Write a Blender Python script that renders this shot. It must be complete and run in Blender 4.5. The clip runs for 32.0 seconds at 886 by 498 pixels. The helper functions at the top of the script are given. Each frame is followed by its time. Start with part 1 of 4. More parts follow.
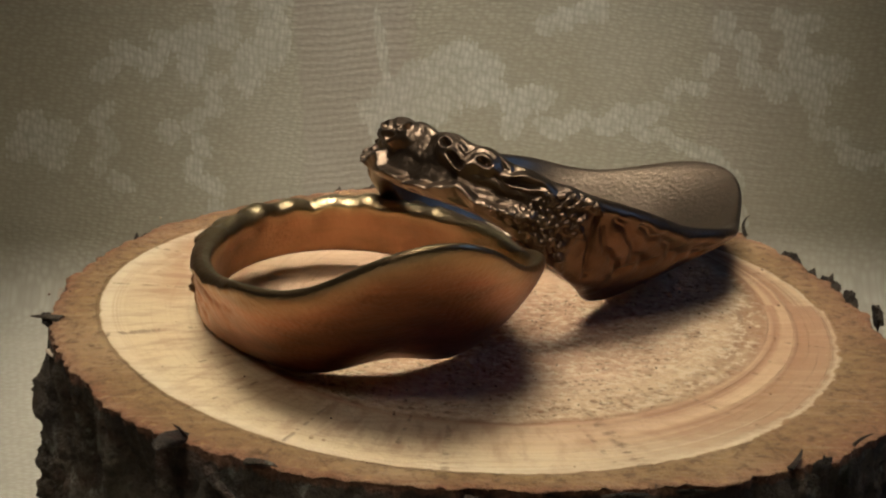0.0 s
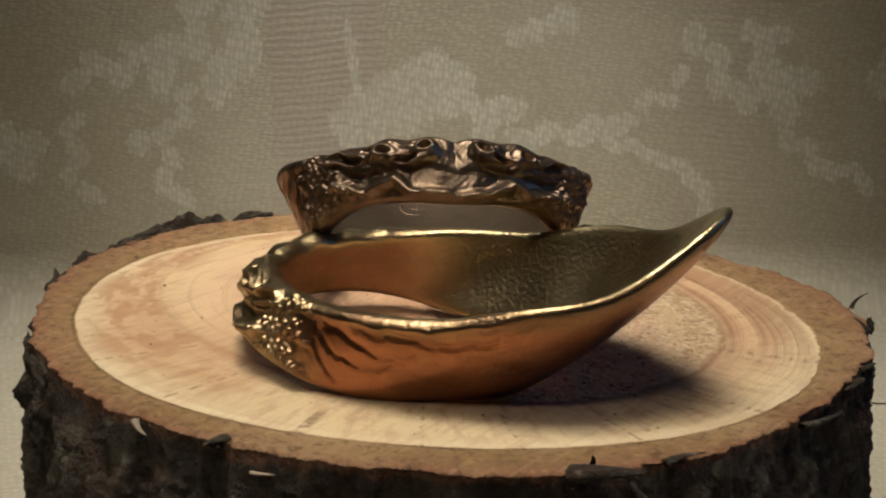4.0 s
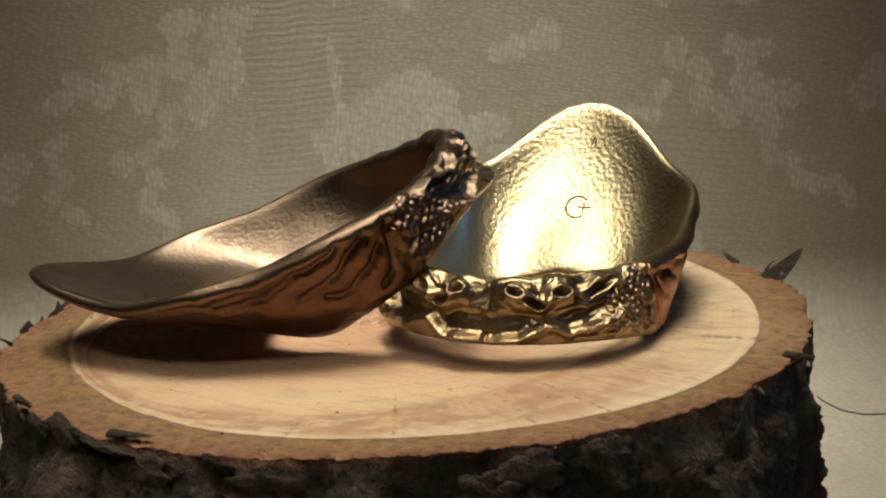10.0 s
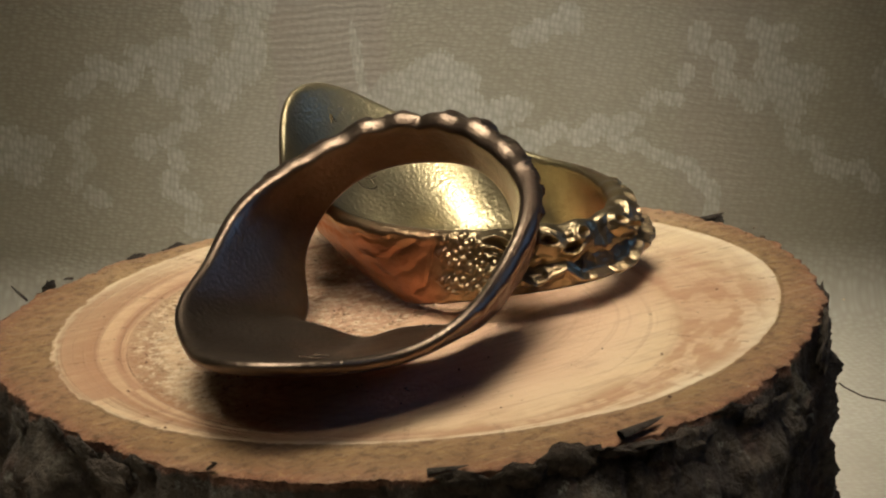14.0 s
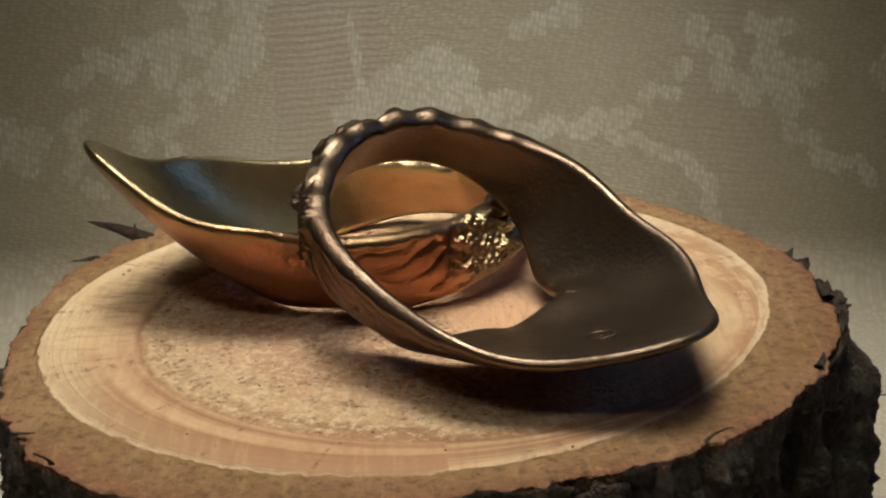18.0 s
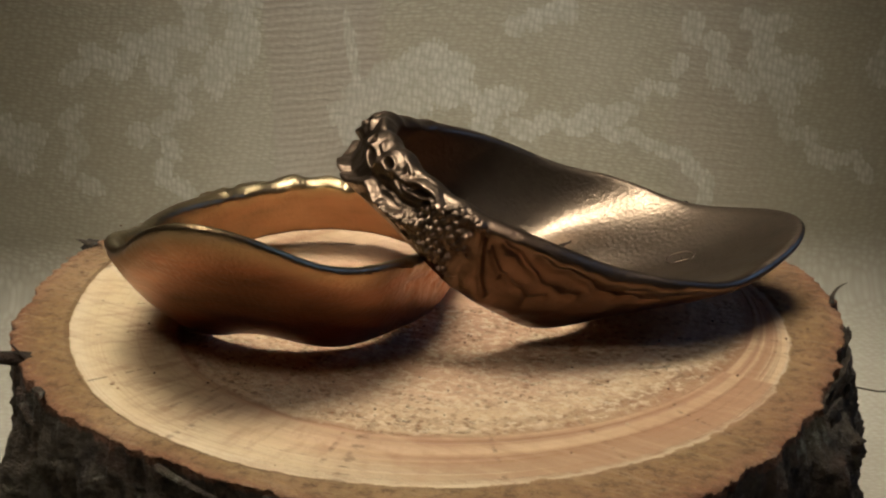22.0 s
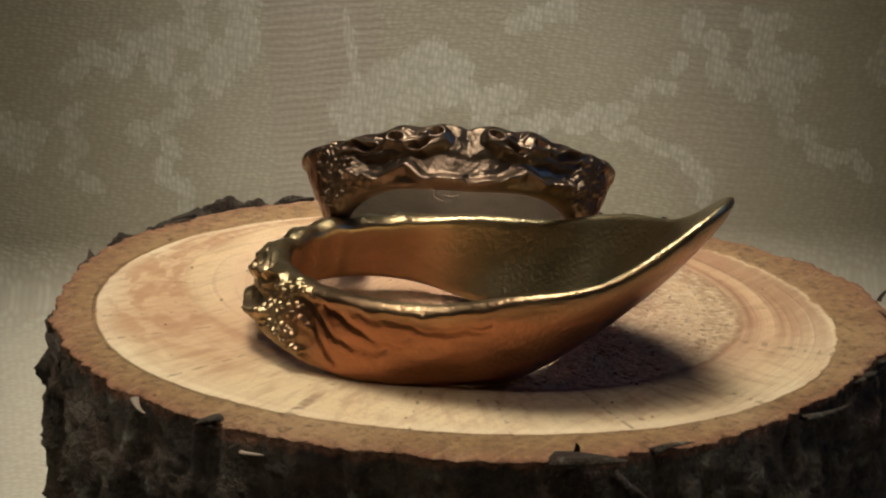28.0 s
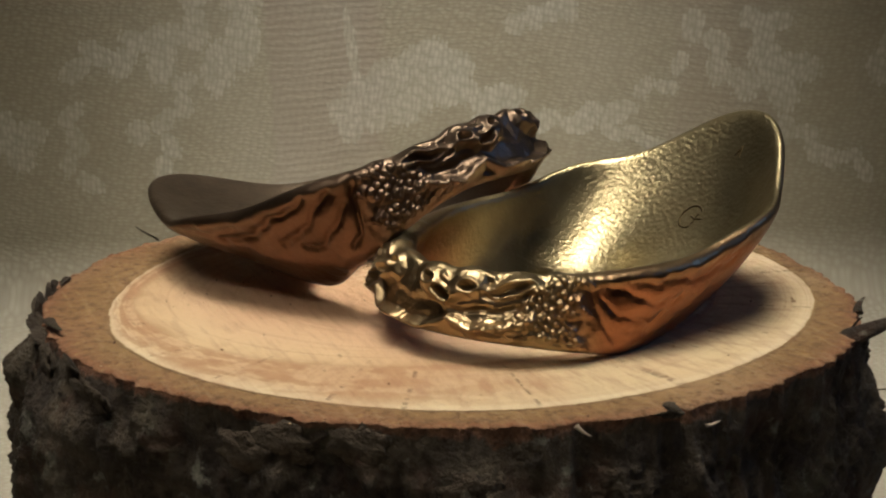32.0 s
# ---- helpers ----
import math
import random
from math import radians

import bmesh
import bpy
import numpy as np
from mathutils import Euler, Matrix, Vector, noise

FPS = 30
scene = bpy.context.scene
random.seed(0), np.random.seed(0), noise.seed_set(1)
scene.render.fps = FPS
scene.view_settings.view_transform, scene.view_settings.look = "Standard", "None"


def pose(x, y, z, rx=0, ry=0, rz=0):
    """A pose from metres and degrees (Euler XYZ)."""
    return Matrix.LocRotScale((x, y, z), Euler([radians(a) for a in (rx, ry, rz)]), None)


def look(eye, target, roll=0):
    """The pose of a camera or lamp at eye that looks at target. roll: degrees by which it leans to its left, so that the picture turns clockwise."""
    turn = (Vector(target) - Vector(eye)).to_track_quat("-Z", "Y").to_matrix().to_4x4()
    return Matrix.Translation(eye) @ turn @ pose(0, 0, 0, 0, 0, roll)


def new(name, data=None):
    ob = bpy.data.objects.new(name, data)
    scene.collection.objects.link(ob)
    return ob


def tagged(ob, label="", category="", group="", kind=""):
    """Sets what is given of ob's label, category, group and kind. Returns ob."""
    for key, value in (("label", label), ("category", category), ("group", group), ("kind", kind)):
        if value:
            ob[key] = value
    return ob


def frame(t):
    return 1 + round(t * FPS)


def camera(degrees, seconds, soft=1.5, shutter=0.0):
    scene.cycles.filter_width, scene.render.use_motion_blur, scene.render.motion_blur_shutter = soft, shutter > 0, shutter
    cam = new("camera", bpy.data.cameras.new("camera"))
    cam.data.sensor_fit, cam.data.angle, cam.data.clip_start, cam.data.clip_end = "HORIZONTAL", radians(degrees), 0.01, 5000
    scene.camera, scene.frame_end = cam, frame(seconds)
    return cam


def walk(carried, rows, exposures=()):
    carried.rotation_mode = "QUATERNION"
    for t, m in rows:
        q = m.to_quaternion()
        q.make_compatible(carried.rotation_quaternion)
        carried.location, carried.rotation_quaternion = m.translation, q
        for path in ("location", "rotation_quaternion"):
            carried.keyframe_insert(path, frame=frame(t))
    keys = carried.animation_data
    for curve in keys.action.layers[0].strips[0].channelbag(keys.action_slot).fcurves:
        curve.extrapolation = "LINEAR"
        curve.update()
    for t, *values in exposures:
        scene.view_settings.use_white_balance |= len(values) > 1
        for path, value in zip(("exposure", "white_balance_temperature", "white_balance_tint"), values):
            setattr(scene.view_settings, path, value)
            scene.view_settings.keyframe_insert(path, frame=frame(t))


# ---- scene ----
cam = camera(26.465, 32.0, soft=2.2)
EYE = (0.0000, -0.1888, 0.1089)
CAMERA_TURNS = [
    (0.0, 72.360, 0.544, 0.100),
    (0.5, 72.378, 0.375, 0.103),
    (1.0, 72.401, 0.194, 0.083),
    (1.5, 72.420, 0.070, 0.053),
    (2.0, 72.456, 0.046, -0.011),
    (2.5, 72.524, 0.157, -0.182),
    (3.0, 72.605, 0.244, -0.392),
    (3.5, 72.667, 0.261, -0.605),
    (4.0, 72.693, 0.351, -0.765),
    (4.5, 72.698, 0.463, -0.672),
    (5.0, 72.738, 0.556, -0.757),
    (5.5, 72.792, 0.644, -0.872),
    (6.0, 72.851, 0.731, -0.989),
    (6.5, 72.905, 0.819, -1.080),
    (7.0, 72.952, 0.936, -1.115),
    (7.5, 72.999, 0.996, -1.178),
    (8.0, 73.050, 0.810, -1.203),
    (8.5, 73.097, 0.739, -1.242),
    (9.0, 73.144, 0.896, -1.329),
    (9.5, 73.191, 0.985, -1.400),
    (10.0, 73.198, 0.962, -1.427),
    (10.5, 73.141, 0.951, -1.403),
    (11.0, 73.047, 0.948, -1.286),
    (11.5, 72.942, 0.918, -1.097),
    (12.0, 72.851, 0.894, -0.946),
    (12.5, 72.787, 0.908, -0.861),
    (13.0, 72.738, 0.941, -0.801),
    (13.5, 72.719, 0.918, -0.746),
    (14.0, 72.719, 0.878, -0.716),
    (14.5, 72.690, 0.889, -0.720),
    (15.0, 72.657, 0.849, -0.719),
    (15.5, 72.614, 0.794, -0.724),
    (16.0, 72.571, 0.744, -0.732),
    (16.5, 72.539, 0.720, -0.739),
    (17.0, 72.524, 0.754, -0.746),
    (17.5, 72.511, 0.761, -0.750),
    (18.0, 72.508, 0.730, -0.754),
    (18.5, 72.506, 0.688, -0.755),
    (19.0, 72.493, 0.697, -0.760),
    (19.5, 72.470, 0.720, -0.768),
    (20.0, 72.444, 0.693, -0.776),
    (20.5, 72.424, 0.666, -0.790),
    (21.0, 72.414, 0.675, -0.815),
    (21.5, 72.406, 0.657, -0.838),
    (22.0, 72.394, 0.631, -0.851),
    (22.5, 72.376, 0.623, -0.859),
    (23.0, 72.357, 0.596, -0.861),
    (23.5, 72.347, 0.561, -0.856),
    (24.0, 72.339, 0.582, -0.858),
    (24.5, 72.328, 0.669, -0.878),
    (25.0, 72.321, 0.696, -0.886),
    (25.5, 72.316, 0.623, -0.870),
    (26.0, 72.317, 0.607, -0.868),
    (26.5, 72.323, 0.595, -0.868),
    (27.0, 72.330, 0.588, -0.866),
    (27.5, 72.335, 0.586, -0.863),
    (28.0, 72.344, 0.583, -0.850),
    (28.5, 72.344, 0.601, -0.847),
    (29.0, 72.337, 0.637, -0.853),
    (29.5, 72.329, 0.677, -0.862),
    (30.0, 72.328, 0.678, -0.862),
    (30.5, 72.331, 0.645, -0.855),
    (31.0, 72.332, 0.615, -0.849),
    (31.5, 72.331, 0.619, -0.850),
    (32.0, 72.329, 0.631, -0.852),
]
walk(cam, [(t, pose(*EYE, a, b, c)) for t, a, b, c in CAMERA_TURNS])

# the turning block: seconds, place (mm), lean in x and y, turn about z (degrees)
TURN_ROWS = [
    (0.0, -0.07, -0.94, 0.13, -0.054, -0.502, 4.079),
    (0.5, -0.13, -0.64, -0.05, -0.068, -0.505, 10.550),
    (1.0, -0.23, -0.37, -0.21, -0.073, -0.439, 17.407),
    (1.5, -0.37, -0.31, -0.31, -0.065, -0.343, 24.185),
    (2.0, -0.51, -0.50, -0.29, -0.046, -0.237, 30.912),
    (2.5, -0.74, -0.70, -0.27, 0.025, -0.096, 37.481),
    (3.0, -0.97, -0.86, -0.24, 0.085, -0.010, 44.233),
    (3.5, -1.00, -1.18, -0.12, 0.085, 0.008, 50.781),
    (4.0, -0.73, -1.54, 0.00, 0.101, 0.035, 57.318),
    (4.5, -0.13, -1.56, 0.04, 0.152, 0.074, 64.987),
    (5.0, 0.03, -1.28, -0.00, 0.155, 0.065, 72.078),
    (5.5, 0.04, -0.72, -0.11, 0.134, 0.044, 79.162),
    (6.0, 0.01, -0.15, -0.22, 0.091, 0.026, 86.255),
    (6.5, 0.05, 0.16, -0.24, 0.037, 0.024, 93.375),
    (7.0, 0.26, 0.07, -0.13, -0.014, 0.043, 99.905),
    (7.5, 0.38, -0.06, -0.00, -0.095, 0.087, 107.712),
    (8.0, 0.46, 0.03, 0.01, -0.340, 0.214, 114.959),
    (8.5, 0.40, 0.40, -0.12, -0.446, 0.325, 122.702),
    (9.0, 0.26, 0.78, -0.24, -0.332, 0.316, 130.536),
    (9.5, 0.16, 0.87, -0.27, -0.234, 0.303, 138.662),
    (10.0, 0.13, 0.67, -0.25, -0.174, 0.309, 146.323),
    (10.5, 0.19, 0.48, -0.23, -0.107, 0.291, 154.538),
    (11.0, 0.39, 0.54, -0.25, -0.057, 0.270, 162.205),
    (11.5, 0.69, 0.73, -0.29, -0.014, 0.248, 170.519),
    (12.0, 0.89, 0.71, -0.29, 0.021, 0.202, 178.699),
    (12.5, 0.97, 0.38, -0.21, 0.042, 0.127, 186.457),
    (13.0, 0.99, -0.12, -0.08, 0.054, 0.070, 194.377),
    (13.5, 1.04, -0.44, 0.09, 0.116, 0.067, 202.508),
    (14.0, 1.06, -0.69, 0.32, 0.215, 0.042, 209.980),
    (14.5, 0.93, -1.47, 0.60, 0.262, -0.032, 217.744),
    (15.0, 0.93, -1.38, 0.59, 0.307, -0.026, 225.441),
    (15.5, 0.97, -0.94, 0.41, 0.358, 0.017, 233.182),
    (16.0, 1.01, -0.42, 0.20, 0.403, 0.044, 240.946),
    (16.5, 1.02, -0.09, 0.07, 0.402, 0.020, 248.709),
    (17.0, 0.99, -0.30, 0.10, 0.221, -0.060, 256.280),
    (17.5, 0.95, -0.08, 0.07, 0.166, -0.099, 264.237),
    (18.0, 0.94, 0.39, 0.01, 0.157, -0.133, 271.710),
    (18.5, 0.91, 0.85, -0.08, 0.136, -0.157, 279.359),
    (19.0, 0.86, 0.89, -0.07, 0.108, -0.179, 286.740),
    (19.5, 0.82, 0.57, 0.00, 0.093, -0.201, 293.913),
    (20.0, 0.83, 0.19, 0.07, 0.099, -0.220, 300.937),
    (20.5, 0.81, -0.09, 0.09, 0.068, -0.206, 308.266),
    (21.0, 0.74, -0.19, 0.07, 0.003, -0.144, 315.412),
    (21.5, 0.68, -0.24, 0.04, -0.033, -0.088, 322.494),
    (22.0, 0.66, -0.26, 0.03, -0.051, -0.052, 329.328),
    (22.5, 0.68, -0.21, -0.01, -0.043, -0.049, 336.159),
    (23.0, 0.72, -0.18, -0.06, -0.016, -0.086, 343.246),
    (23.5, 0.75, -0.15, -0.10, -0.011, -0.107, 350.057),
    (24.0, 0.78, -0.05, -0.13, -0.019, -0.085, 356.760),
    (24.5, 0.86, 0.09, -0.18, -0.015, -0.035, 363.807),
    (25.0, 0.97, 0.20, -0.24, 0.000, -0.004, 370.262),
    (25.5, 1.12, 0.21, -0.27, 0.013, -0.003, 377.269),
    (26.0, 1.16, 0.09, -0.25, -0.018, -0.071, 384.309),
    (26.5, 1.16, -0.14, -0.18, -0.101, -0.172, 391.525),
    (27.0, 1.15, -0.33, -0.12, -0.199, -0.241, 398.775),
    (27.5, 1.16, -0.37, -0.11, -0.249, -0.235, 405.914),
    (28.0, 1.22, -0.08, -0.19, -0.192, -0.158, 412.738),
    (28.5, 1.27, 0.09, -0.26, -0.085, -0.079, 419.816),
    (29.0, 1.30, 0.01, -0.26, 0.056, -0.012, 427.068),
    (29.5, 1.36, -0.29, -0.17, 0.142, 0.019, 434.059),
    (30.0, 1.50, -0.35, -0.11, 0.091, 0.013, 441.205),
    (30.5, 1.72, -0.09, -0.15, -0.027, 0.006, 448.453),
    (31.0, 1.88, 0.25, -0.23, -0.080, 0.007, 455.093),
    (31.5, 1.91, 0.58, -0.31, -0.081, 0.008, 462.577),
    (32.0, 1.89, 0.84, -0.37, -0.090, 0.018, 470.358),
]
SPIN = [(t, pose(x / 1000, y / 1000, z / 1000 + 0.0430, a, b, c)) for t, x, y, z, a, b, c in TURN_ROWS]

# ---- light ----
scene.world = bpy.data.worlds.new("room")
scene.world.use_nodes = True
scene.world.node_tree.nodes["Background"].inputs[0].default_value = (0.55, 0.5, 0.42, 1)
scene.world.node_tree.nodes["Background"].inputs[1].default_value = 0.022


def lamp(name, kind, place, aim, power, colour, size, cone=0.0, blend=0.0):
    data = bpy.data.lights.new(name, kind)
    data.energy, data.color = power, colour
    if kind == "SPOT":
        data.spot_size, data.spot_blend, data.shadow_soft_size = radians(cone), blend, size
    else:
        data.shape, data.size, data.spread = "DISK", size, radians(cone or 180)
    ob = new(name, data)
    ob.matrix_world = look(place, aim)
    return ob


# a wide soft box over the block, a desk lamp in front, one over the cloth, the ceiling light and a far window
lamp("key_lamp", "AREA", (-0.035, 0.008, 0.385), (-0.012, 0.0, 0.043), 0.178, (1.0, 0.925, 0.79), 0.27, 37)
lamp("desk_lamp", "SPOT", (-0.09, -0.2, 0.36), (-0.01, 0.004, 0.048), 2.6, (1.0, 0.9, 0.75), 0.05, 12.5, 1.0)
lamp("cloth_lamp", "SPOT", (0.0, 0.0, 0.40), (0.004, 0.124, -0.095), 9.4, (1.0, 0.955, 0.84), 0.03, 23.0, 1.0)
lamp("ceiling_light", "AREA", (-0.1, -0.3, 1.6), (0.0, 0.0, 0.0), 0.7, (1.0, 0.86, 0.68), 1.5)
lamp("window_light", "AREA", (0.92, 0.13, 0.55), (0, 0, 0.05), 0.6, (0.19, 0.42, 1.0), 0.36)


# ---- materials ----
class Nodes:
    """Short hand for building a node material."""

    def __init__(self, name, rough=0.6, metal=0.0):
        self.m = bpy.data.materials.new(name)
        self.m.use_nodes = True
        self.t = self.m.node_tree
        self.b = self.t.nodes["Principled BSDF"]
        self.b.inputs["Roughness"].default_value, self.b.inputs["Metallic"].default_value = rough, metal

    def put(self, socket, value):
        if isinstance(value, bpy.types.NodeSocket):
            self.t.links.new(value, socket)
        elif isinstance(value, tuple) and len(value) == 3 and socket.type == "RGBA":
            socket.default_value = (*value, 1)
        else:
            socket.default_value = value

    def coords(self, kind="Object"):
        return self.t.nodes.new("ShaderNodeTexCoord").outputs[kind]

    def stretch(self, vector, scale, turn=(0, 0, 0)):
        n = self.t.nodes.new("ShaderNodeMapping")
        self.put(n.inputs["Vector"], vector)
        n.inputs["Scale"].default_value = scale
        n.inputs["Rotation"].default_value = turn
        return n.outputs[0]

    def noise(self, vector, scale, detail=4, rough=0.55, colour=False):
        n = self.t.nodes.new("ShaderNodeTexNoise")
        self.put(n.inputs["Vector"], vector)
        n.inputs["Scale"].default_value, n.inputs["Detail"].default_value, n.inputs["Roughness"].default_value = scale, detail, rough
        return n.outputs[1 if colour else 0]

    def cells(self, vector, scale, feature="F1", loose=1.0):
        n = self.t.nodes.new("ShaderNodeTexVoronoi")
        n.inputs["Randomness"].default_value = loose
        n.feature = feature
        self.put(n.inputs["Vector"], vector)
        n.inputs["Scale"].default_value = scale
        return n.outputs["Distance"]

    def wave(self, vector, scale, direction="X", distortion=0.0):
        n = self.t.nodes.new("ShaderNodeTexWave")
        n.bands_direction = direction
        self.put(n.inputs["Vector"], vector)
        n.inputs["Scale"].default_value, n.inputs["Distortion"].default_value = scale, distortion
        return n.outputs[1]

    def math(self, op, a, b=0.0, c=0.0):
        n = self.t.nodes.new("ShaderNodeMath")
        n.operation = op
        for s, v in zip(n.inputs, (a, b, c)):
            self.put(s, v)
        return n.outputs[0]

    def span(self, value, low, high, to_low=0.0, to_high=1.0):
        n = self.t.nodes.new("ShaderNodeMapRange")
        for k, v in zip(("Value", "From Min", "From Max", "To Min", "To Max"), (value, low, high, to_low, to_high)):
            self.put(n.inputs[k], v)
        return n.outputs[0]

    def ramp(self, value, stops):
        n = self.t.nodes.new("ShaderNodeValToRGB")
        self.put(n.inputs[0], value)
        e = n.color_ramp.elements
        while len(e) < len(stops):
            e.new(0.5)
        for k, (p, c) in zip(e, stops):
            k.position, k.color = p, (*c, 1)
        return n.outputs[0]

    def mix(self, amount, a, b, kind="MIX"):
        n = self.t.nodes.new("ShaderNodeMix")
        n.data_type, n.blend_type = "RGBA", kind
        self.put(n.inputs[0], amount)
        self.put(n.inputs[6], a)
        self.put(n.inputs[7], b)
        return n.outputs[2]

    def split(self, vector):
        n = self.t.nodes.new("ShaderNodeSeparateXYZ")
        self.put(n.inputs[0], vector)
        return n.outputs

    def bump(self, height, strength, distance):
        n = self.t.nodes.new("ShaderNodeBump")
        self.put(n.inputs["Height"], height)
        n.inputs["Strength"].default_value, n.inputs["Distance"].default_value = strength, distance
        old = self.b.inputs["Normal"].links
        if old:
            self.put(n.inputs["Normal"], old[0].from_socket)
        self.put(self.b.inputs["Normal"], n.outputs[0])

    def finish(self, colour, rough=None):
        self.put(self.b.inputs["Base Color"], colour)
        if rough is not None:
            self.put(self.b.inputs["Roughness"], rough)
        return self.m


def wood_material():
    """End grain: the sheet's own map carries the growth rings (0 pith, 0.333 heart, 0.667 sapwood edge, 1 bark) and the turn."""
    w = Nodes("end_grain", 0.75)
    p = w.coords()
    uv = w.split(w.coords("UV"))
    soft, torn_edge = w.noise(p, 160, 4), w.noise(p, 420, 5, 0.65)
    ring = w.math("ADD", uv[0], w.math("MULTIPLY", w.math("SUBTRACT", soft, 0.5), 0.03))
    ring = w.math("ADD", ring, w.math("MULTIPLY", w.math("MULTIPLY", w.math("SUBTRACT", torn_edge, 0.5), 0.12), w.math("MULTIPLY", w.span(uv[0], 0.58, 0.66), w.span(w.math("COSINE", w.math("MULTIPLY", uv[1], 6.283)), -0.2, 0.7, 0.25, 1.0))))
    base = w.ramp(ring, [(0.0, (0.66, 0.41, 0.27)), (0.18, (0.68, 0.45, 0.3)), (0.26, (0.72, 0.52, 0.35)), (0.324, (0.74, 0.58, 0.38)), (0.3335, (0.36, 0.2, 0.115)),
                         (0.345, (0.52, 0.3, 0.195)), (0.43, (0.55, 0.33, 0.22)), (0.50, (0.6, 0.4, 0.26)), (0.55, (0.7, 0.565, 0.395)), (0.645, (0.75, 0.65, 0.47)),
                         (0.664, (0.7, 0.58, 0.4)), (0.672, (0.4, 0.265, 0.125)), (0.76, (0.36, 0.225, 0.1)), (0.9, (0.31, 0.175, 0.078)), (0.965, (0.33, 0.155, 0.077)), (1.0, (0.23, 0.095, 0.05))])
    # bands of single years, strong on one side only
    years = w.span(w.noise(w.stretch(w.coords("UV"), (17, 1.4, 1)), 1.0, 3, 0.5), 0.42, 0.58)
    turn = w.math("SINE", w.math("MULTIPLY_ADD", uv[1], 6.283, 1.75))
    side = w.math("MULTIPLY", w.span(turn, 0.1, 0.8), w.math("MULTIPLY", w.span(ring, 0.24, 0.3), w.span(ring, 0.67, 0.63)))
    base = w.mix(w.math("MULTIPLY", side, w.span(years, 0.25, 0.75, 0.0, 0.8)), base, (0.38, 0.215, 0.11))
    base = w.mix(w.math("MULTIPLY", side, w.span(years, 0.7, 0.1, 0.0, 0.75)), base, (0.7, 0.52, 0.32))
    # on one side the sapwood reaches right to the heart
    pale = w.span(w.math("COSINE", w.math("MULTIPLY_ADD", uv[1], 6.283, 2.5)), 0.1, 0.85)
    base = w.mix(w.math("MULTIPLY", pale, w.math("MULTIPLY", w.span(ring, 0.335, 0.37), w.span(ring, 0.66, 0.6, 0.0, 0.9))), base, (0.7, 0.575, 0.37))
    blond = w.span(w.math("COSINE", w.math("MULTIPLY_ADD", uv[1], 6.283, -1.9)), 0.3, 0.9)
    base = w.mix(w.math("MULTIPLY", blond, w.math("MULTIPLY", w.span(ring, 0.3, 0.33), w.span(ring, 0.66, 0.5, 0.0, 0.7))), base, (0.68, 0.52, 0.33))
    # broad pale and reddish patches
    patch = w.noise(p, 38, 3)
    base = w.mix(w.span(patch, 0.48, 0.7, 0.0, 0.5), base, (0.47, 0.25, 0.145))
    base = w.mix(w.span(patch, 0.46, 0.28, 0.0, 0.45), base, (0.72, 0.53, 0.32))
    # rays: short streaks along the radius
    ray = w.noise(w.stretch(w.coords("UV"), (7, 130, 1)), 1.0, 4)
    zone = w.math("MULTIPLY", w.span(ring, 0.335, 0.36), w.span(ring, 0.66, 0.54, 0.25, 1.0))
    zone = w.math("MULTIPLY", zone, w.span(side, 0.0, 1.0, 1.0, 0.3))
    base = w.mix(w.math("MULTIPLY", zone, w.span(ray, 0.48, 0.64, 0.0, 0.5)), base, (0.38, 0.2, 0.12))
    # broad worn patches between the rays
    worn = w.noise(w.stretch(w.coords("UV"), (11, 30, 1)), 1.0, 2, 0.45)
    base = w.mix(w.math("MULTIPLY", w.math("MULTIPLY", w.span(ring, 0.3, 0.36), w.span(ring, 0.66, 0.58)), w.math("MULTIPLY", w.span(worn, 0.48, 0.54, 0.0, 0.65), w.span(w.math("COSINE", w.math("MULTIPLY_ADD", uv[1], 6.283, -1.6)), 0.0, 0.6))), base, (0.43, 0.24, 0.125))
    # single years, fine and broken
    fine_year = w.noise(w.stretch(w.coords("UV"), (120, 5, 1)), 1.0, 3)
    base = w.mix(w.span(fine_year, 0.53, 0.66, 0.0, 0.3), base, (0.46, 0.27, 0.16))
    # drying cracks along the radius: thin, broken lines
    crack_at = w.cells(w.stretch(w.coords("UV"), (0.0, 20, 0.0)), 1.0, "DISTANCE_TO_EDGE")
    torn = w.noise(w.stretch(w.coords("UV"), (26, 60, 1)), 1.0, 4, 0.7)
    crack = w.math("MULTIPLY", w.span(crack_at, 0.02, 0.006), w.math("MULTIPLY", w.span(torn, 0.5, 0.58), w.span(ring, 0.27, 0.34)))
    base = w.mix(w.math("MULTIPLY", crack, 0.5), base, (0.14, 0.07, 0.035))
    # saw marks all one way
    saw = w.noise(w.stretch(p, (170, 1300, 200), (0, 0, 0.55)), 1.0, 3)
    base = w.mix(w.span(saw, 0.5, 0.7, 0.0, 0.32), base, (0.4, 0.22, 0.13))
    base = w.mix(w.span(saw, 0.46, 0.3, 0.0, 0.18), base, (0.78, 0.6, 0.4))
    # pits of the heart and crumbs of the bast
    rough_side = w.span(w.math("COSINE", w.math("MULTIPLY_ADD", uv[1], 6.283, 1.1)), -0.35, 0.35)
    pits = w.cells(w.mix(0.0012, p, w.noise(p, 900, 3, colour=True), "ADD"), 1150)
    where = w.math("MULTIPLY", w.span(w.noise(p, 300, 3), 0.46, 0.58), w.math("MULTIPLY", rough_side, w.span(ring, 0.345, 0.325, 0.1, 1.0)))
